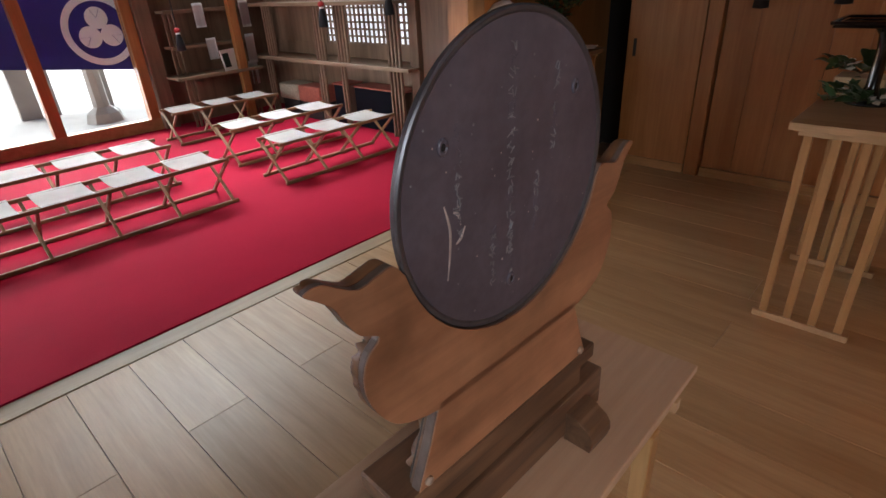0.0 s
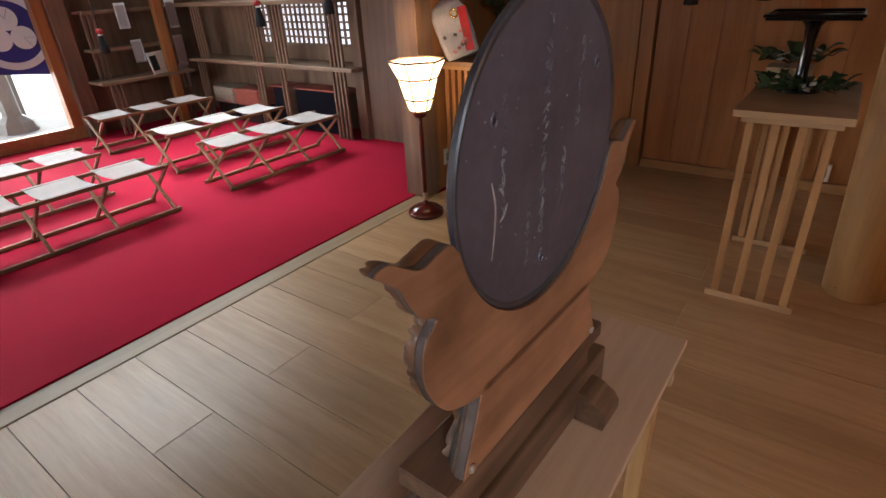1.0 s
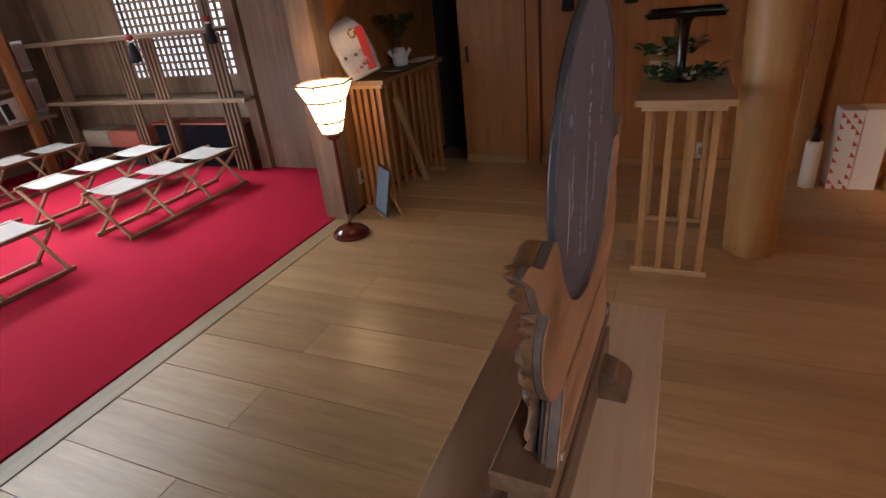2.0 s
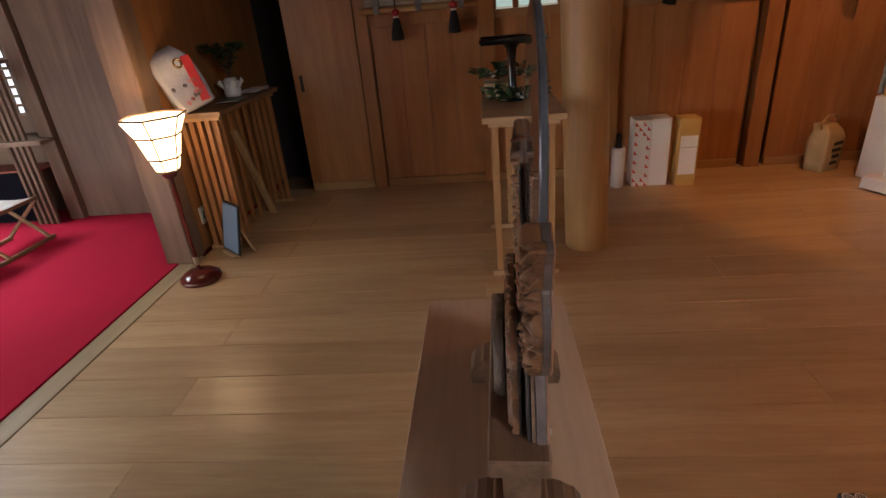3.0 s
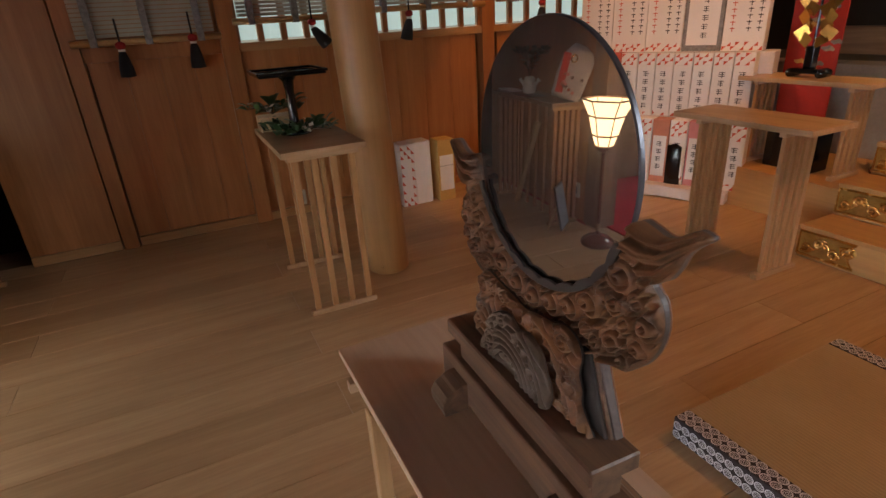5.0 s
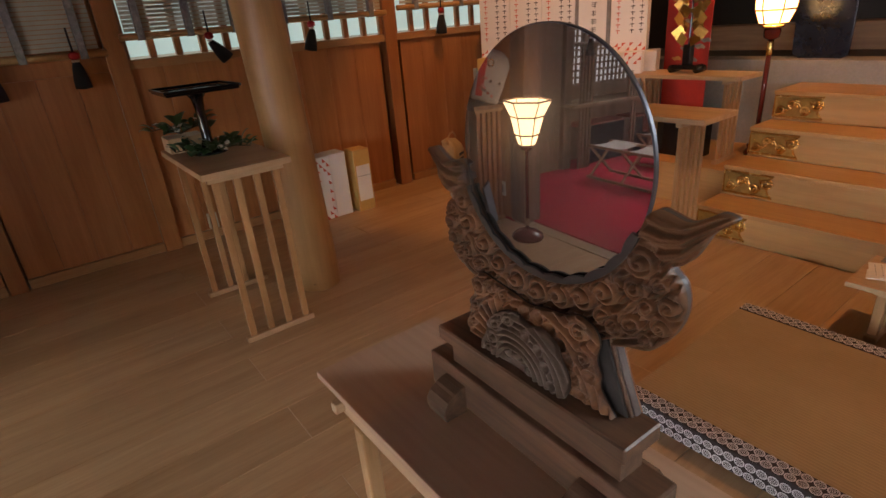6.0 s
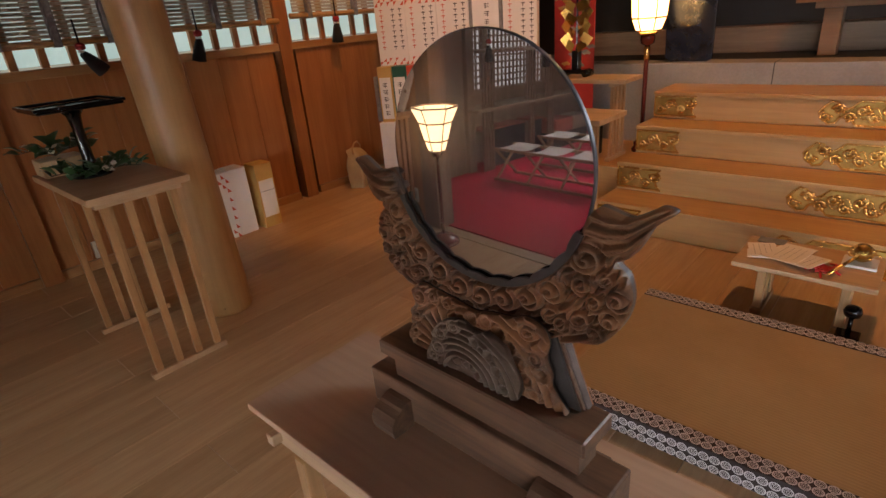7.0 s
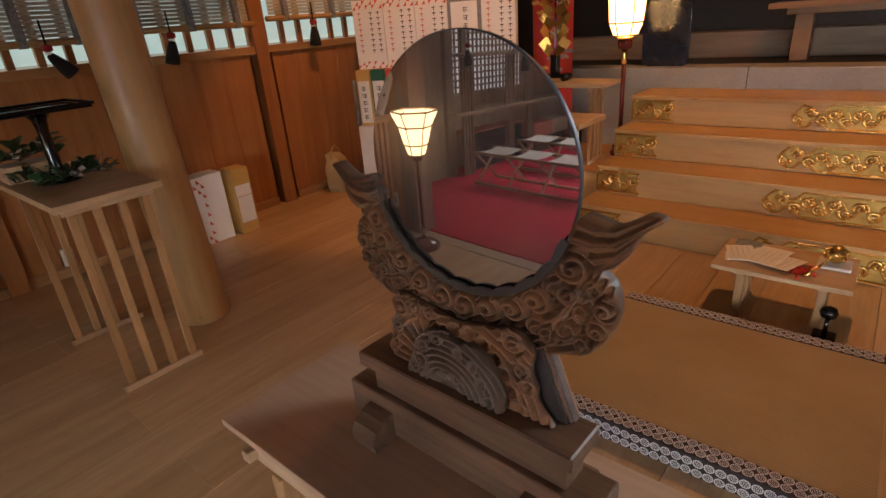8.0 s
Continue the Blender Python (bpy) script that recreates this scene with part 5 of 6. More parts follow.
def checks(parent, u0, u1, v, z0, z1, seed):
    """Vermilion triangles in a checked band."""
    rnd2 = random.Random(seed)
    bm = bmesh.new()
    s = 0.032
    nu, nz = max(1, round((u1 - u0) / s)), max(1, round((z1 - z0) / s))
    su, sz = (u1 - u0) / nu, (z1 - z0) / nz
    for i in range(nu):
        for j in range(nz):
            if (i + j) % 2 == 0:
                a, b = u0 + i * su, z0 + j * sz
                tri = [(a, b), (a + su, b), (a + su, b + sz)] if rnd2.random() < 0.5 else [(a, b), (a + su, b + sz), (a, b + sz)]
                bm.faces.new([bm.verts.new((p, v - 0.0006, q)) for p, q in tri])
    bmesh.ops.transform(bm, matrix=OFFER, verts=bm.verts)
    tagged(part("red_check", bm, REDPAPER, parent, "vermilion checked paper"), kind="stuff")


def wrapped_box(u, v, z, w, d, h, body, slip, seed, check=True, ink=True, slip_top=0.06, slip_low=0.05):
    """An upright wrapped box with a white name slip; the writing is plain bars."""
    rnd2 = random.Random(seed)
    names = {"PAPER": "white", "SALMON": "salmon", "GREENPAPER": "green", "REDPAPER": "vermilion", "OCHRE": "ochre", "KRAFT": "brown", "PINKPAPER": "pink", "GREYPAPER": "grey"}
    colour = {white_paper_name(m): n for m, n in ((PAPER, "white"), (SALMON, "salmon"), (GREENPAPER, "green"), (REDPAPER, "vermilion"), (OCHRE, "ochre"), (KRAFT, "brown"), (PINKPAPER, "pink"), (GREYPAPER, "grey"))}[body.name]
    t = thing("gift_box", OFFER @ Vector((u + w / 2, v + d / 2, z)), "upright %s wrapped gift box with a white slip" % colour, "box", "wrapped offerings")
    part("body", bx(u, u + w, v, v + d, z, z + h, 0.003, None, OFFER), body, t)
    if check:
        checks(t, u + 0.004, u + w - 0.004, v, z + h - slip_top, z + h - 0.004, seed)
        checks(t, u + 0.004, u + w - 0.004, v, z + 0.004, z + slip_low, seed + 1)
    if slip:
        sl = part("slip", bx(u + w * 0.10, u + w * 0.90, v - 0.003, v - 0.0008, z + slip_low * 0.7, z + h - slip_top - 0.002, 0.0006, None, OFFER @ Matrix.Translation((0, -0.001, 0))), PAPER, t, "white paper slip")
        if ink:
            mid, zz = u + w * (0.46 + 0.08 * rnd2.random()), z + h - slip_top - 0.05
            size = min(0.048, w * 0.36)
            low = z + slip_low + 0.05
            while zz > low:
                bm = bmesh.new()
                for k in range(3):
                    bx(mid - size * (0.34 + 0.16 * rnd2.random()), mid + size * (0.34 + 0.16 * rnd2.random()), v - 0.0055, v - 0.0046, zz - size * (0.06 + 0.28 * k), zz - size * (0.06 + 0.28 * k) + 0.0048, 0, bm)
                q = mid + size * rnd2.uniform(-0.25, 0.25)
                bx(q - 0.0028, q + 0.0028, v - 0.0055, v - 0.0046, zz - size * 0.8, zz + 0.004, 0, bm)
                bmesh.ops.transform(bm, matrix=OFFER, verts=bm.verts)
                tagged(part("writing_bar", bm, INK, sl), kind="stuff")
                zz -= size * 1.3
    return t


def white_paper_name(m):
    return m.name


for i, body in enumerate((CLOTH, KRAFT, SALMON, PAPER, SALMON, PAPER, PINKPAPER, SALMON, PAPER)):
    if i == 0:
        wrapped_box(0.085, 0.075, 0.101, 0.125, 0.02, 0.37, PAPER, True, 60, False, True, 0.005, 0.005)
    else:
        wrapped_box(0.09 + i * 0.1365, 0.085, 0.101, 0.13, 0.12, 0.505, body, True, 60 + i, body is PAPER, True, 0.125, 0.075)
for i, body in enumerate((OCHRE, GREENPAPER, REDPAPER, PAPER, PAPER, PAPER, PAPER, PAPER, PAPER, PAPER)):
    wrapped_box(-0.155 + i * 0.142, 0.255, 0.601, 0.135, 0.13, 0.485, body, True, 80 + i, body is PAPER, True, 0.09, 0.04)
for i, body in enumerate((PAPER, PAPER, PAPER, GREYPAPER, PAPER)):
    wrapped_box(-0.19 + i * 0.29, 0.44, 1.081, 0.285, 0.14, 0.57, body, body is GREYPAPER, 100 + i, body is PAPER, True, 0.075, 0.065)
    if body is PAPER:
        box = bpy.data.objects["gift_box" if False else [o.name for o in bpy.data.objects if o.name.startswith("gift_box")][-1]]
        for du in (0.06, 0.17, 0.24):
            bm = bmesh.new()
            zz = 1.545
            while zz > 1.22:
                bx(-0.19 + i * 0.29 + du - 0.017, -0.19 + i * 0.29 + du + 0.017, 0.4385, 0.4396, zz, zz + 0.006, 0, bm)
                bx(-0.19 + i * 0.29 + du - 0.003, -0.19 + i * 0.29 + du + 0.003, 0.4385, 0.4396, zz - 0.02, zz + 0.012, 0, bm)
                zz -= 0.044
            bmesh.ops.transform(bm, matrix=OFFER, verts=bm.verts)
            tagged(part("writing_bar", bm, INK if du > 0.1 else REDPAPER, box), kind="stuff")
cyl = thing("patterned_tube", OFFER @ Vector((-0.19, 0.33, 0.601)), "tall tube in black and white patterned paper", "tube")
part("tube", lathe([(0.022, 0), (0.022, 0.40)], OFFER @ Vector((-0.20, 0.31, 0.601)), 16), GREYPAPER, cyl, smooth=True)


def rice_bag(name, m, w, d, h, label, cloth, extra):
    t = thing(name, m.translation, label, "bag")
    bm = bx(-w / 2, w / 2, -d / 2, d / 2, 0, h)
    bmesh.ops.subdivide_edges(bm, edges=bm.edges[:], cuts=6, use_grid_fill=True)
    for v in bm.verts:
        f = v.co.z / h
        pinch = 1.0 if f < 0.72 else 1 - 1.25 * (f - 0.72)
        belly = 1 + 0.10 * math.sin(math.pi * f)
        r = noise.noise(v.co * 14) * 0.012
        v.co.x = v.co.x * pinch * belly + r
        v.co.y = v.co.y * (pinch * belly) + r + 0.25 * d * (f > 0.9)
    bmesh.ops.transform(bm, matrix=m, verts=bm.verts)
    part("sack", bm, cloth, t, smooth=True)
    extra(t, m)
    return t


def kraft_details(t, m):
    part("tie", tube([m @ Vector(p) for p in ((-0.09, 0, 0.33), (-0.10, 0, 0.38), (-0.03, 0, 0.425), (0.04, 0, 0.425), (0.10, 0, 0.38), (0.09, 0, 0.33))], 0.008, 6), BAMBOO, t, "straw tie", smooth=True)
    for k in range(4):
        part("writing_bar", bx(-0.05 + 0.012 * (k % 2), 0.03 + 0.01 * k, -0.096, -0.088, 0.06 + 0.05 * k, 0.085 + 0.05 * k, 0.002, None, m), INK, t)


rice_bag("rice_bag", pose(4.08, -2.13, 0, 0, 0, -62), 0.20, 0.14, 0.36, "tied brown paper rice bag with black brush marks", plain("straw_paper", (0.50, 0.36, 0.19), 0.8, 0, 0.2), kraft_details)

# gift boxes on the floor beside the pillar
for name, y0, y1, x0, h, body, label in (("tall_gift_box", -0.885, -0.615, 3.90, 0.525, PAPER, "tall white gift box with red checked paper"), ("ochre_gift_box", -1.085, -0.935, 3.86, 0.52, OCHRE, "tall ochre gift box with a white panel")):
    g = thing(name, (x0 + 0.1, (y0 + y1) / 2, 0), label, "box", "boxes on the floor")
    if body is PAPER:
        ym = (y0 + y1) / 2 + 0.01
        part("box", bx(x0, x0 + 0.16, y0, ym - 0.001, 0, h, 0.003), body, g)
        half = part("checked_box", bx(x0 - 0.004, x0 + 0.16, ym + 0.001, y1, 0, h - 0.004, 0.003), body, g, "white box with red checks")
        bm = bmesh.new()
        for i in range(4):
            for j in range(14):
                if (i + j) % 2 == 0 and (i in (0, 3) or j > 10 or j < 2):
                    a, b, s = ym + 0.002 + i * 0.0305, j * 0.0365, 0.030
                    bm.faces.new([bm.verts.new((x0 - 0.0052, p, q)) for p, q in ((a, b), (a + s, b), (a + s, b + 0.036))])
        tagged(part("red_check", bm, REDPAPER, half), kind="stuff")
    else:
        part("box", bx(x0, x0 + 0.15, y0, y1, 0, h, 0.003), body, g)
        part("panel", bx(x0 - 0.003, x0 - 0.0008, y0 + 0.012, y1 - 0.012, 0.09, h - 0.13, 0.0006), PAPER, g, "white paper panel")
        part("wrap", bx(x0 - 0.0045, x0 - 0.0032, y0 + 0.012, y1 - 0.012, 0.30, 0.303), GREYPAPER, g)
bot = thing("white_bottle", (3.93, -0.51, 0), "white wrapped bottle with a dark neck", "bottle", "boxes on the floor")
part("body", lathe([(0.048, 0), (0.05, 0.01), (0.05, 0.30), (0.045, 0.315)], (3.93, -0.51, 0), 24), PAPER, bot, smooth=True)
part("neck", lathe([(0.03, 0.3155), (0.018, 0.35), (0.018, 0.42)], (3.93, -0.51, 0), 18), BLACKUNLIT, bot, smooth=True)
for nm, x, y, z, nx in (("wall_outlet", EAST - 0.03, 0.15, 0.085, 0), ("wall_outlet", 3.12, 2.499, 0.24, 1)):
    o = thing(nm, (x, y, z), "white plastic wall outlet plate", "outlet")
    if nx:
        part("plate", bx(x - 0.035, x + 0.035, y - 0.012, y, z - 0.06, z + 0.06, 0.003), PLASTIC, o)
        part("socket", bx(x - 0.014, x + 0.014, y - 0.015, y - 0.0121, z - 0.03, z + 0.03, 0.001), GREYPAPER, o)
    else:
        part("plate", bx(x, x + 0.03, y - 0.035, y + 0.035, z - 0.005, z + 0.115, 0.003), PLASTIC, o)
        part("socket", bx(x - 0.003, x - 0.0001, y - 0.014, y + 0.014, z + 0.025, z + 0.085, 0.001), GREYPAPER, o)

# ---- on and before the side table ----


def bag_details(t, m):
    part("ribbon", bx(0.02, 0.075, -0.106, -0.100, 0.02, 0.30, 0.002, None, m @ pose(0, 0, 0, 0, 8, 0)), REDBAND, t, "wide red ribbon")
    for k in range(5):
        a = k * 1.26
        part("gold_knot", tube([m @ Vector((0.028 + 0.022 * math.cos(a + b), -0.112, 0.265 + 0.026 * math.sin(a + b))) for b in (0, 0.5, 1.0, 1.5)], 0.0065, 6), GOLD, t, "gold cord knot", smooth=True)
    rnd2 = random.Random(6)
    for k in range(12):
        part("printed_flower", bx(-0.012, 0.012, -0.1115, -0.108, -0.010, 0.010, 0.003, None, m @ pose(rnd2.uniform(-0.10, 0.09), 0, rnd2.uniform(0.04, 0.17), 0, rnd2.uniform(0, 90), 0)), (BROCADE, PINKPAPER, BORDERMID)[k % 3], t)


rice_bag("wrapped_rice_bag", Matrix.Translation((3.14, 2.325, 0.955)) @ pose(0, 0, 0, -24, 0, 0) @ pose(0, 0, 0, 0, 0, -52), 0.22, 0.14, 0.39, "white wrapped rice bag with red ribbon and gold knot", plain("white_printed_wrap", (0.60, 0.54, 0.54), 0.55, 0, 0.25, 10), bag_details)
rnd = random.Random(31)
pot = thing("vase_paper", (3.68, 2.33, 0.94), "crumpled white paper wrap round a vase", "vase")
part("vase", lathe([(0.05, 0.001), (0.06, 0.03), (0.05, 0.10), (0.04, 0.13)], (3.68, 2.33, 0.94), 20), PAPER, pot, smooth=True)
for k in range(6):
    a = k * 1.05
    part("paper_fold", tube([(3.68 + 0.03 * math.cos(a), 2.33 + 0.03 * math.sin(a), 0.97), (3.68 + 0.08 * math.cos(a), 2.33 + 0.08 * math.sin(a), 1.05), (3.68 + 0.11 * math.cos(a + 0.4), 2.33 + 0.10 * math.sin(a + 0.4), 1.04)], [0.012, 0.022, 0.006], 5, None, 0.2), PAPER, pot)
bush = sprig("vase_greenery", (3.68, 2.33, 1.06), 9, "dark green sprigs standing in a paper-wrapped vase", "plant", "", rnd, (2, 1), 0.15, 0.22, 14, False)
doc = thing("papers_stack", (3.55, 2.25, 0.94), "stack of white papers and a dark folder on the side table", "paper")
for k, (x, y, a, mt) in enumerate(((3.50, 2.24, 6, BLACKUNLIT), (3.46, 2.25, -8, BROCADE), (3.88, 2.27, 12, PAPER), (3.82, 2.24, -5, PAPER), (3.9, 2.22, 20, PAPER), (3.36, 2.2, 4, GREYPAPER))):
    part("sheet", bx(-0.10, 0.10, -0.07, 0.07, 0.0008 + 0.004 * k, 0.004 + 0.004 * k, 0.0008, None, Matrix.Translation((x, y, 0.94)) @ pose(0, 0, 0, 0, 0, a)), mt, doc)
pl = thing("leaning_plank", (3.74, 2.27, 0), "pale wooden plank leaning against the side table", "plank")
part("board", bar((3.745, 2.255, 0.0), (3.44, 2.285, 0.74), 0.05, 0.028), PALEZ, pl)
tb = thing("display_tablet", (2.97, 2.27, 0), "dark-framed lit tablet on a small wooden easel", "tablet")
tm = Matrix.Translation((2.95, 2.26, 0.022)) @ pose(0, 0, 0, 0, 0, -131) @ pose(0, 0, 0, -12, 0, 0)
part("frame", bx(-0.12, 0.12, -0.006, 0.006, 0, 0.34, 0.003, None, tm), BLACKUNLIT, tb)
part("screen", bx(-0.106, 0.106, -0.0085, -0.0062, 0.014, 0.326, 0, None, tm), SCREEN, tb, "pale blue lit screen")
for s in (-0.06, 0.06):
    part("easel_leg", bar(tm @ Vector((s, 0.012, 0.2)), tm @ Vector((s * 1.2, 0.13, 0.0)), 0.014, 0.014), PALEZ, tb)
part("easel_ledge", bx(-0.08, 0.08, -0.03, 0.012, -0.018, -0.002, 0.002, None, tm), PALEY, tb)

# ---- folding benches on the carpet ----


def folding_bench(x0, y0, seats, label):
    """Canvas seats in a row on crossed legs; x0, y0 is the front end at the floor."""
    step, d, h = 0.42, 0.36, 0.345
    t = thing("folding_bench", (x0, y0, 0.012), label, "bench", "folding benches")
    n = seats * step
    z0 = 0.013
    for y, z in ((y0, z0 + 0.013), (y0 + d, z0 + 0.013), (y0 + 0.015, h), (y0 + d - 0.015, h)):
        part("rail", bx(x0, x0 + n, y - 0.012, y + 0.012, z - 0.013, z + 0.013, 0.003), STOOLX, t)
    for k in range(seats + 1):
        x = x0 + 0.03 + (n - 0.06) * k / seats
        part("leg", bar((x - 0.011, y0, z0 + 0.02), (x - 0.011, y0 + d - 0.015, h - 0.01), 0.02, 0.024), STOOLX, t)
        part("leg", bar((x + 0.011, y0 + d, z0 + 0.02), (x + 0.011, y0 + 0.015, h - 0.01), 0.02, 0.024), STOOLX, t)
    for k in range(seats):
        a, b = x0 + k * step + 0.055, x0 + (k + 1) * step - 0.055
        bm = bmesh.new()
        rows = []
        for i in range(9):
            f = i / 8
            y = y0 - 0.004 + (d + 0.008) * f
            sag = -0.022 * math.sin(math.pi * f)
            rows.append([bm.verts.new((x, y, h + 0.016 + sag * (0.8 + 0.2 * math.sin(x * 9)))) for x in (a, (a + b) / 2, b)])
        for r, s in zip(rows, rows[1:]):
            for j in range(2):
                bm.faces.new((r[j], r[j + 1], s[j + 1], s[j]))
        bmesh.ops.solidify(bm, geom=bm.faces[:], thickness=0.004)
        part("canvas_seat", bm, CANVAS, t, "white canvas seat", smooth=True)
    return t


LB = "folding wooden bench with white canvas seats on the carpet"
for x0, y0, seats in ((2.165, 3.92, 3), (2.175, 4.73, 3), (2.18, 5.98, 3), (0.06, 3.92, 4), (-0.04, 4.72, 4)):
    folding_bench(x0, y0, seats, LB)

# ---- shelves in the corner ----


def bundle(x, y, z0, z1, n, axis, label):
    t = thing("leaning_poles", (x, y, z0), label, "poles", "bundles of square poles")
    for k in range(n):
        dx, dy = (0.0, 0.052 * k) if axis == "y" else (0.052 * k, 0.0)
        part("pole", bx(x + dx - 0.013, x + dx + 0.013, y + dy - 0.013, y + dy + 0.013, z0, z1, 0.002), DARKZ, t)
    return t


def shelf_board(name, x0, x1, y0, y1, z, mat, label):
    t = thing(name, ((x0 + x1) / 2, (y0 + y1) / 2, z), label, "shelf", "corner shelves")
    part("board", bx(x0, x1, y0, y1, z - 0.03, z, 0.003), mat, t)
    part("front_edge", bx(x0 - 0.006, x0 - 0.0005, y0, y1, z - 0.034, z + 0.002, 0.001) if y1 - y0 > x1 - x0 else bx(x0, x1, y0 - 0.006, y0 - 0.0005, z - 0.034, z + 0.002, 0.001), mat, t)
    return t


SHELFLABEL = "brown wooden shelf board on bundled square poles"
shelf_board("wall_shelf", 3.68, 4.07, 3.96, 6.95, 0.715, DARKY, SHELFLABEL)
shelf_board("wall_shelf", 3.68, 4.07, 4.10, 6.95, 1.315, DARKY, SHELFLABEL)
PL = "bundle of upright square poles carrying the shelf"
for y, n in ((4.12, 4), (4.93, 4), (5.33, 4), (6.35, 4)):
    bundle(3.73, y, 0.716, 1.28, n, "y", PL)
for y, n in ((4.12, 4), (5.02, 2), (5.40, 3), (6.5, 3)):
    bundle(3.73, y, 0.013, 0.68, n, "y", PL)
shelf_board("back_shelf", 2.58, 3.66, 6.62, 7.0, 0.60, DARKX, SHELFLABEL)
for z in (0.92, 1.30):
    shelf_board("back_shelf", 2.66, 3.66, 6.78, 7.0, z, DARKX, SHELFLABEL)
for x, n in ((2.70, 3), (3.52, 2)):
    bundle(x, 6.70, 0.013, 0.565, n, "x", PL)
    bundle(x, 6.88, 0.601, 0.885, n, "x", PL)
    bundle(x, 6.88, 0.921, 1.265, n, "x", PL)
solo("rear_post", bx(3.36, 3.46, 6.62, 6.70, 0.012, CEIL, 0.004), WALLZ, "orange square post before the rear shelf", "post", "structure")
for k, (x, z, h) in enumerate(((3.05, 1.301, 0.26), (3.12, 0.921, 0.24), (3.62, 1.301, 0.3), (3.62, 0.921, 0.34), (3.6, 0.601, 0.28))):
    hang = thing("hanging_cloth", (x, 6.85, z), "white cloth draped over a rear shelf", "cloth", "draped cloths")
    bm = bmesh.new()
    rows = []
    for i in range(9):
        f = i / 8
        rows.append([bm.verts.new((x - 0.06 + 0.12 * j / 6, 6.755 - 0.012 * math.sin(j * 2.2 + k) * f - 0.008, z + 0.06 - h * f)) for j in range(7)])
    for r, s in zip(rows, rows[1:]):
        for j in range(6):
            bm.faces.new((r[j], r[j + 1], s[j + 1], s[j]))
    bmesh.ops.solidify(bm, geom=bm.faces[:], thickness=0.004)
    part("cloth", bm, CLOTH, hang, smooth=True)
card = thing("display_card", (3.26, 6.66, 0.6), "white card with a dark picture on the rear shelf", "card")
cm = Matrix.Translation((3.28, 6.66, 0.601)) @ pose(0, 0, 0, -8, 0, 24)
part("board", bx(-0.14, 0.14, -0.006, 0.006, 0, 0.24, 0.001, None, cm), PAPER, card)
part("picture", bx(-0.12, -0.015, -0.0085, -0.0065, 0.04, 0.2, 0, None, cm), plain("dark_green_print", (0.02, 0.04, 0.03), 0.5, 0, 0.6, 40), card)


def pleated(y0, y1):
    t = thing("pleated_skirt_rack", (3.75, (y0 + y1) / 2, 0.013), "navy pleated cloth hanging under the shelf", "cloth")
    bm = bmesh.new()
    n = int((y1 - y0) / 0.028)
    cols = []
    for i in range(n + 1):
        y = y0 + (y1 - y0) * i / n
        x = 3.80 + (0.016 if i % 2 else -0.016)
        cols.append([bm.verts.new((x, y, z)) for z in (0.018, 0.22, 0.45)])
    for a, b in zip(cols, cols[1:]):
        for j in range(2):
            bm.faces.new((a[j], a[j + 1], b[j + 1], b[j]))
    bmesh.ops.solidify(bm, geom=bm.faces[:], thickness=0.004)
    part("pleats", bm, NAVY, t)
    part("top", bx(3.77, 4.02, y0, y1, 0.452, 0.47, 0.004), BROCADE, t, "dark red folded cloth on top")
    return t


pleated(4.16, 4.96)
pleated(5.10, 5.36)
for y0, y1, mt, lb in ((5.56, 6.0, BROCADE, "folded red brocade bundle under the shelf"), (6.02, 6.42, BROCADE2, "folded pale green brocade bundle under the shelf")):
    b = thing("brocade_bundle", (3.85, (y0 + y1) / 2, 0.013), lb, "bundle", "folded bundles")
    part("cloth", bx(3.72, 3.98, y0, y1, 0.21, 0.40, 0.02), mt, b)
    part("rack", bx(3.74, 3.96, y0 + 0.02, y1 - 0.02, 0.014, 0.2095, 0.006), BLACKUNLIT, b)

# black hangings seen against the shelves
for x, y, z in ((3.2, 4.55, 1.28), (2.45, 6.0, 1.10), (3.55, 4.02, 1.36)):
    tassel(x, y, z, 0, CEIL - z)

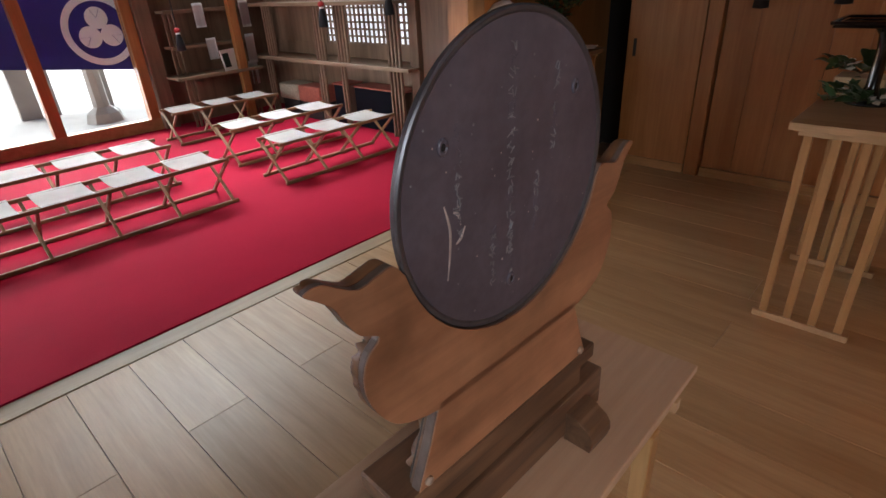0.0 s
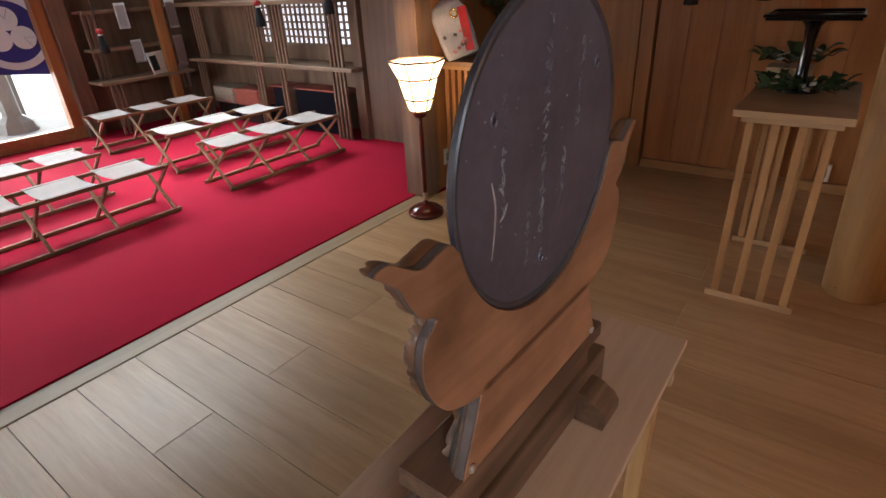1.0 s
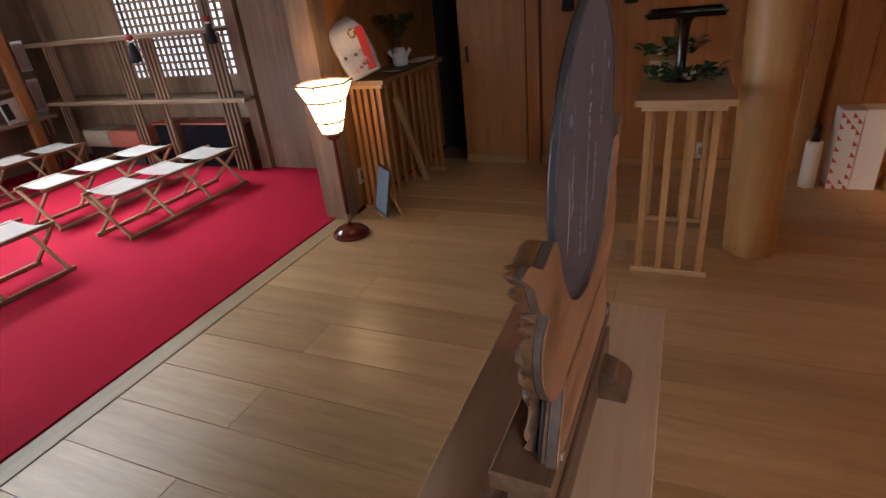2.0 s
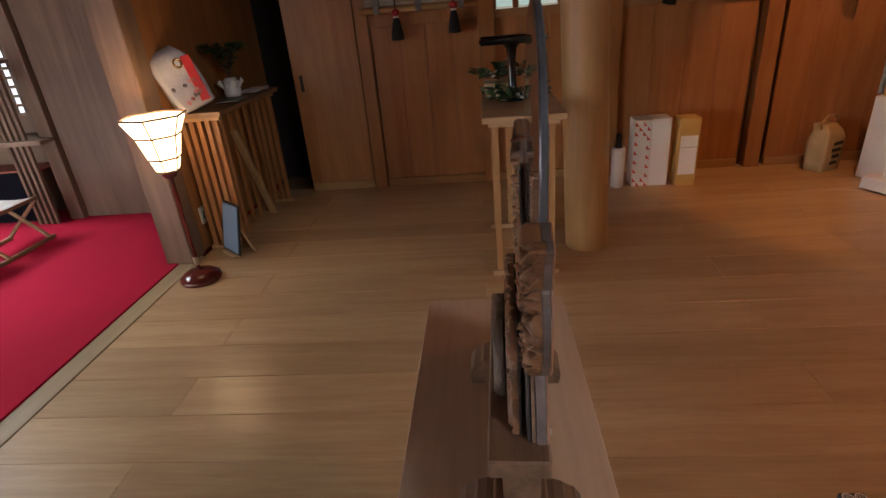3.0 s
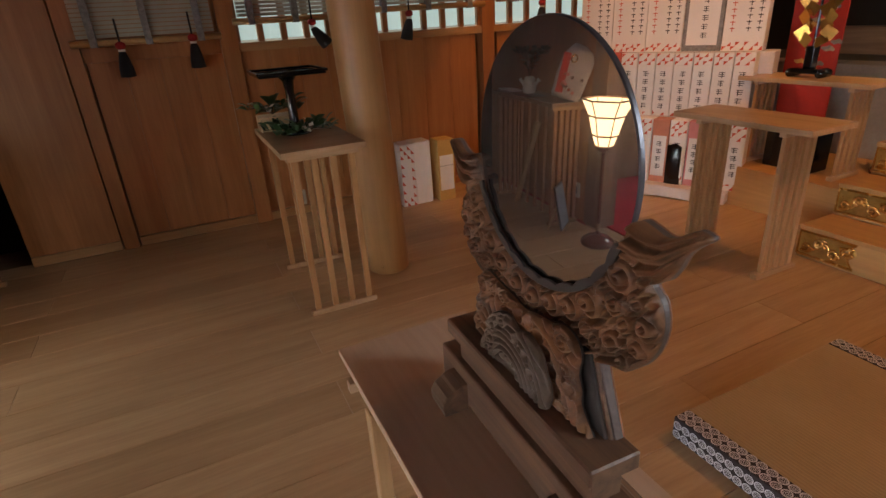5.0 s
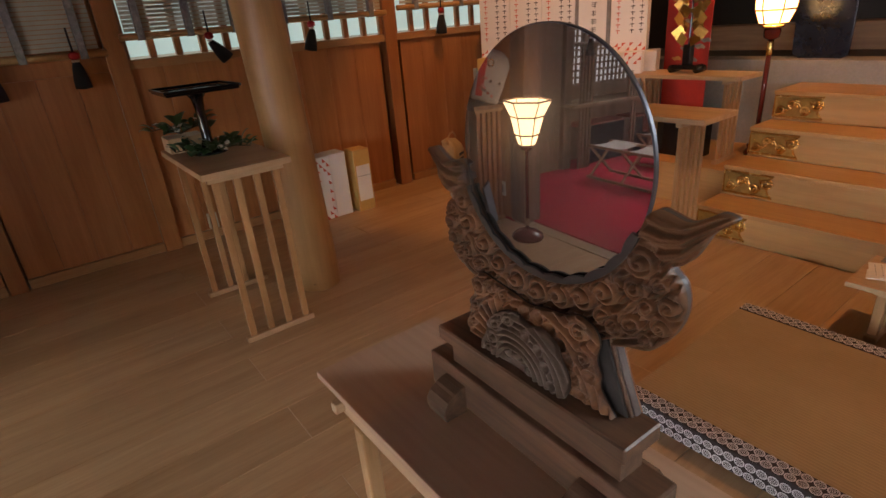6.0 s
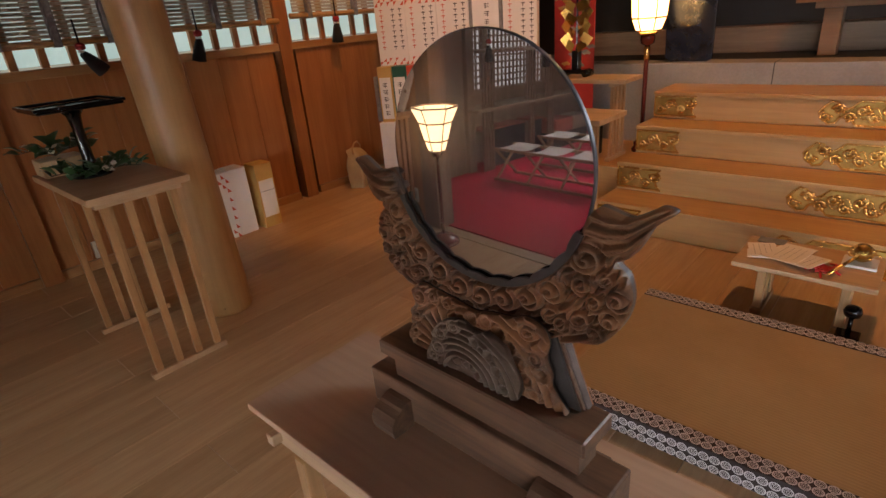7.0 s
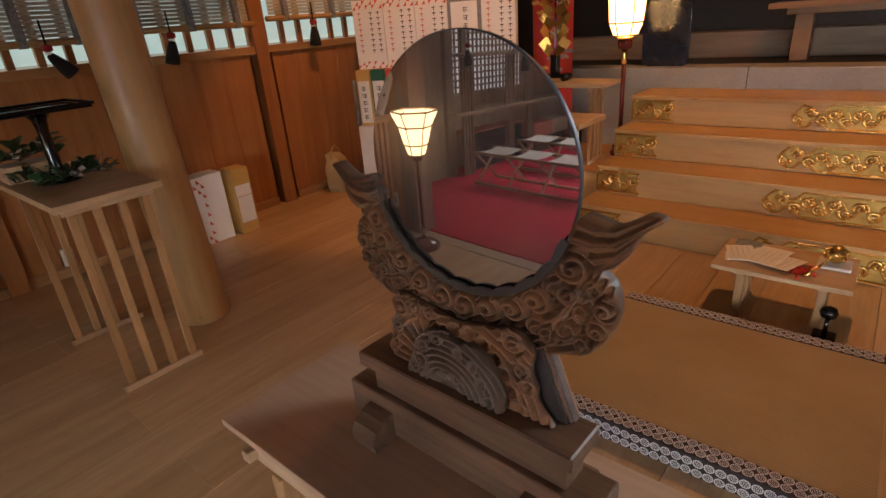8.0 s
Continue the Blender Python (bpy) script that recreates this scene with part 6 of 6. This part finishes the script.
# curtain outside the front with a round white crest of plain shapes
def curtain():
    t = thing("purple_curtain", (1.2, FRONT + 0.14, 0.9), "dark purple curtain with a round white crest outside", "curtain")
    bm = bmesh.new()
    rows = []
    nx, nz = 48, 10
    for j in range(nz + 1):
        f = j / nz
        row = []
        for i in range(nx + 1):
            x = -1.6 + 4.3 * i / nx
            low = 0.98 - 0.13 * (x - 0.2) if x > 0.2 else 0.98 + 0.1 * (0.2 - x)
            z = 2.5 + (max(0.70, low) - 2.5) * f
            row.append(bm.verts.new((x, FRONT + 0.16 + 0.02 * math.sin(x * 7) * f + 0.015 * math.sin(z * 14 + x * 3) * f, z)))
        rows.append(row)
    for r, s in zip(rows, rows[1:]):
        for i in range(nx):
            bm.faces.new((r[i], r[i + 1], s[i + 1], s[i]))
    bmesh.ops.solidify(bm, geom=bm.faces[:], thickness=0.004)
    part("cloth", bm, NOREN, t, smooth=True)
    cx, cz, r = 2.10, 1.15, 0.33
    y = FRONT + 0.118
    crest = part("crest_ring", tube([(cx + r * math.cos(a), y, cz + r * math.sin(a)) for a in [2 * math.pi * k / 48 for k in range(49)]], 0.035, 6, None, 0.08), PAPER, t, "white ring of the crest")
    for k in range(3):
        a = math.pi / 2 + k * 2 * math.pi / 3
        x, z = cx + 0.125 * math.cos(a), cz + 0.125 * math.sin(a)
        part("crest_lobe", lathe([(0.112, 0), (0.112, 0.003)], m=pose(x, y + 0.004, z, 90), n=28), PAPER, t)
        for q in (-0.5, 0.5):
            part("lobe_vein", bar((x, y - 0.001, z), (x + 0.1 * math.cos(a + q), y - 0.001, z + 0.1 * math.sin(a + q)), 0.007, 0.002), NOREN, t)
    return t


curtain()
yard = thing("stone_lantern", (2.6, 10.5, -0.4), "grey stone lantern standing outside", "lantern")
part("shaft", lathe([(0.3, 0), (0.26, 0.15), (0.13, 0.25), (0.12, 0.9), (0.24, 1.0)], (2.75, 10.5, -0.4), 8), STONE, yard)
part("cap", lathe([(0.16, 1.0005), (0.16, 1.25), (0.34, 1.3), (0.08, 1.5), (0.03, 1.6)], (2.75, 10.5, -0.4), 8), STONE, yard)
for x, w in ((2.0, 0.16), (2.35, 0.10), (3.2, 0.14)):
    po = thing("gate_post", (x, 12.0, -0.4), "weathered grey timber post outside", "post", "outside posts")
    part("post", bx(x - w, x + w, 11.9, 12.1, -0.4, 3.2, 0.01), STONE, po)

# ---- floor boards ----
MESHES = {}


def floor_board(x, w, y0, y1):
    key = (round(w, 4), round(y1 - y0, 3))
    if key not in MESHES:
        bm = bx(0.0012, w - 0.0012, 0.0008, y1 - y0 - 0.0008, -0.0215, 0.0, 0.0012)
        MESHES[key] = finish(bm, "board", FLOOR)
    ob = new("board", MESHES[key])
    ob.location = (x, y0, 0)
    ob.parent = floor


W = 0.245
for k in range(-17, 18):
    x = 0.167 + W * k
    if x + W > 4.36 or x < -4.2:
        continue
    cuts = (1.85, -0.72, -2.6) if k % 2 else (0.55, -1.55)
    ys = [2.464] + list(cuts) + [-3.6]
    for a, b in zip(ys, ys[1:]):
        floor_board(x, W, b, a)
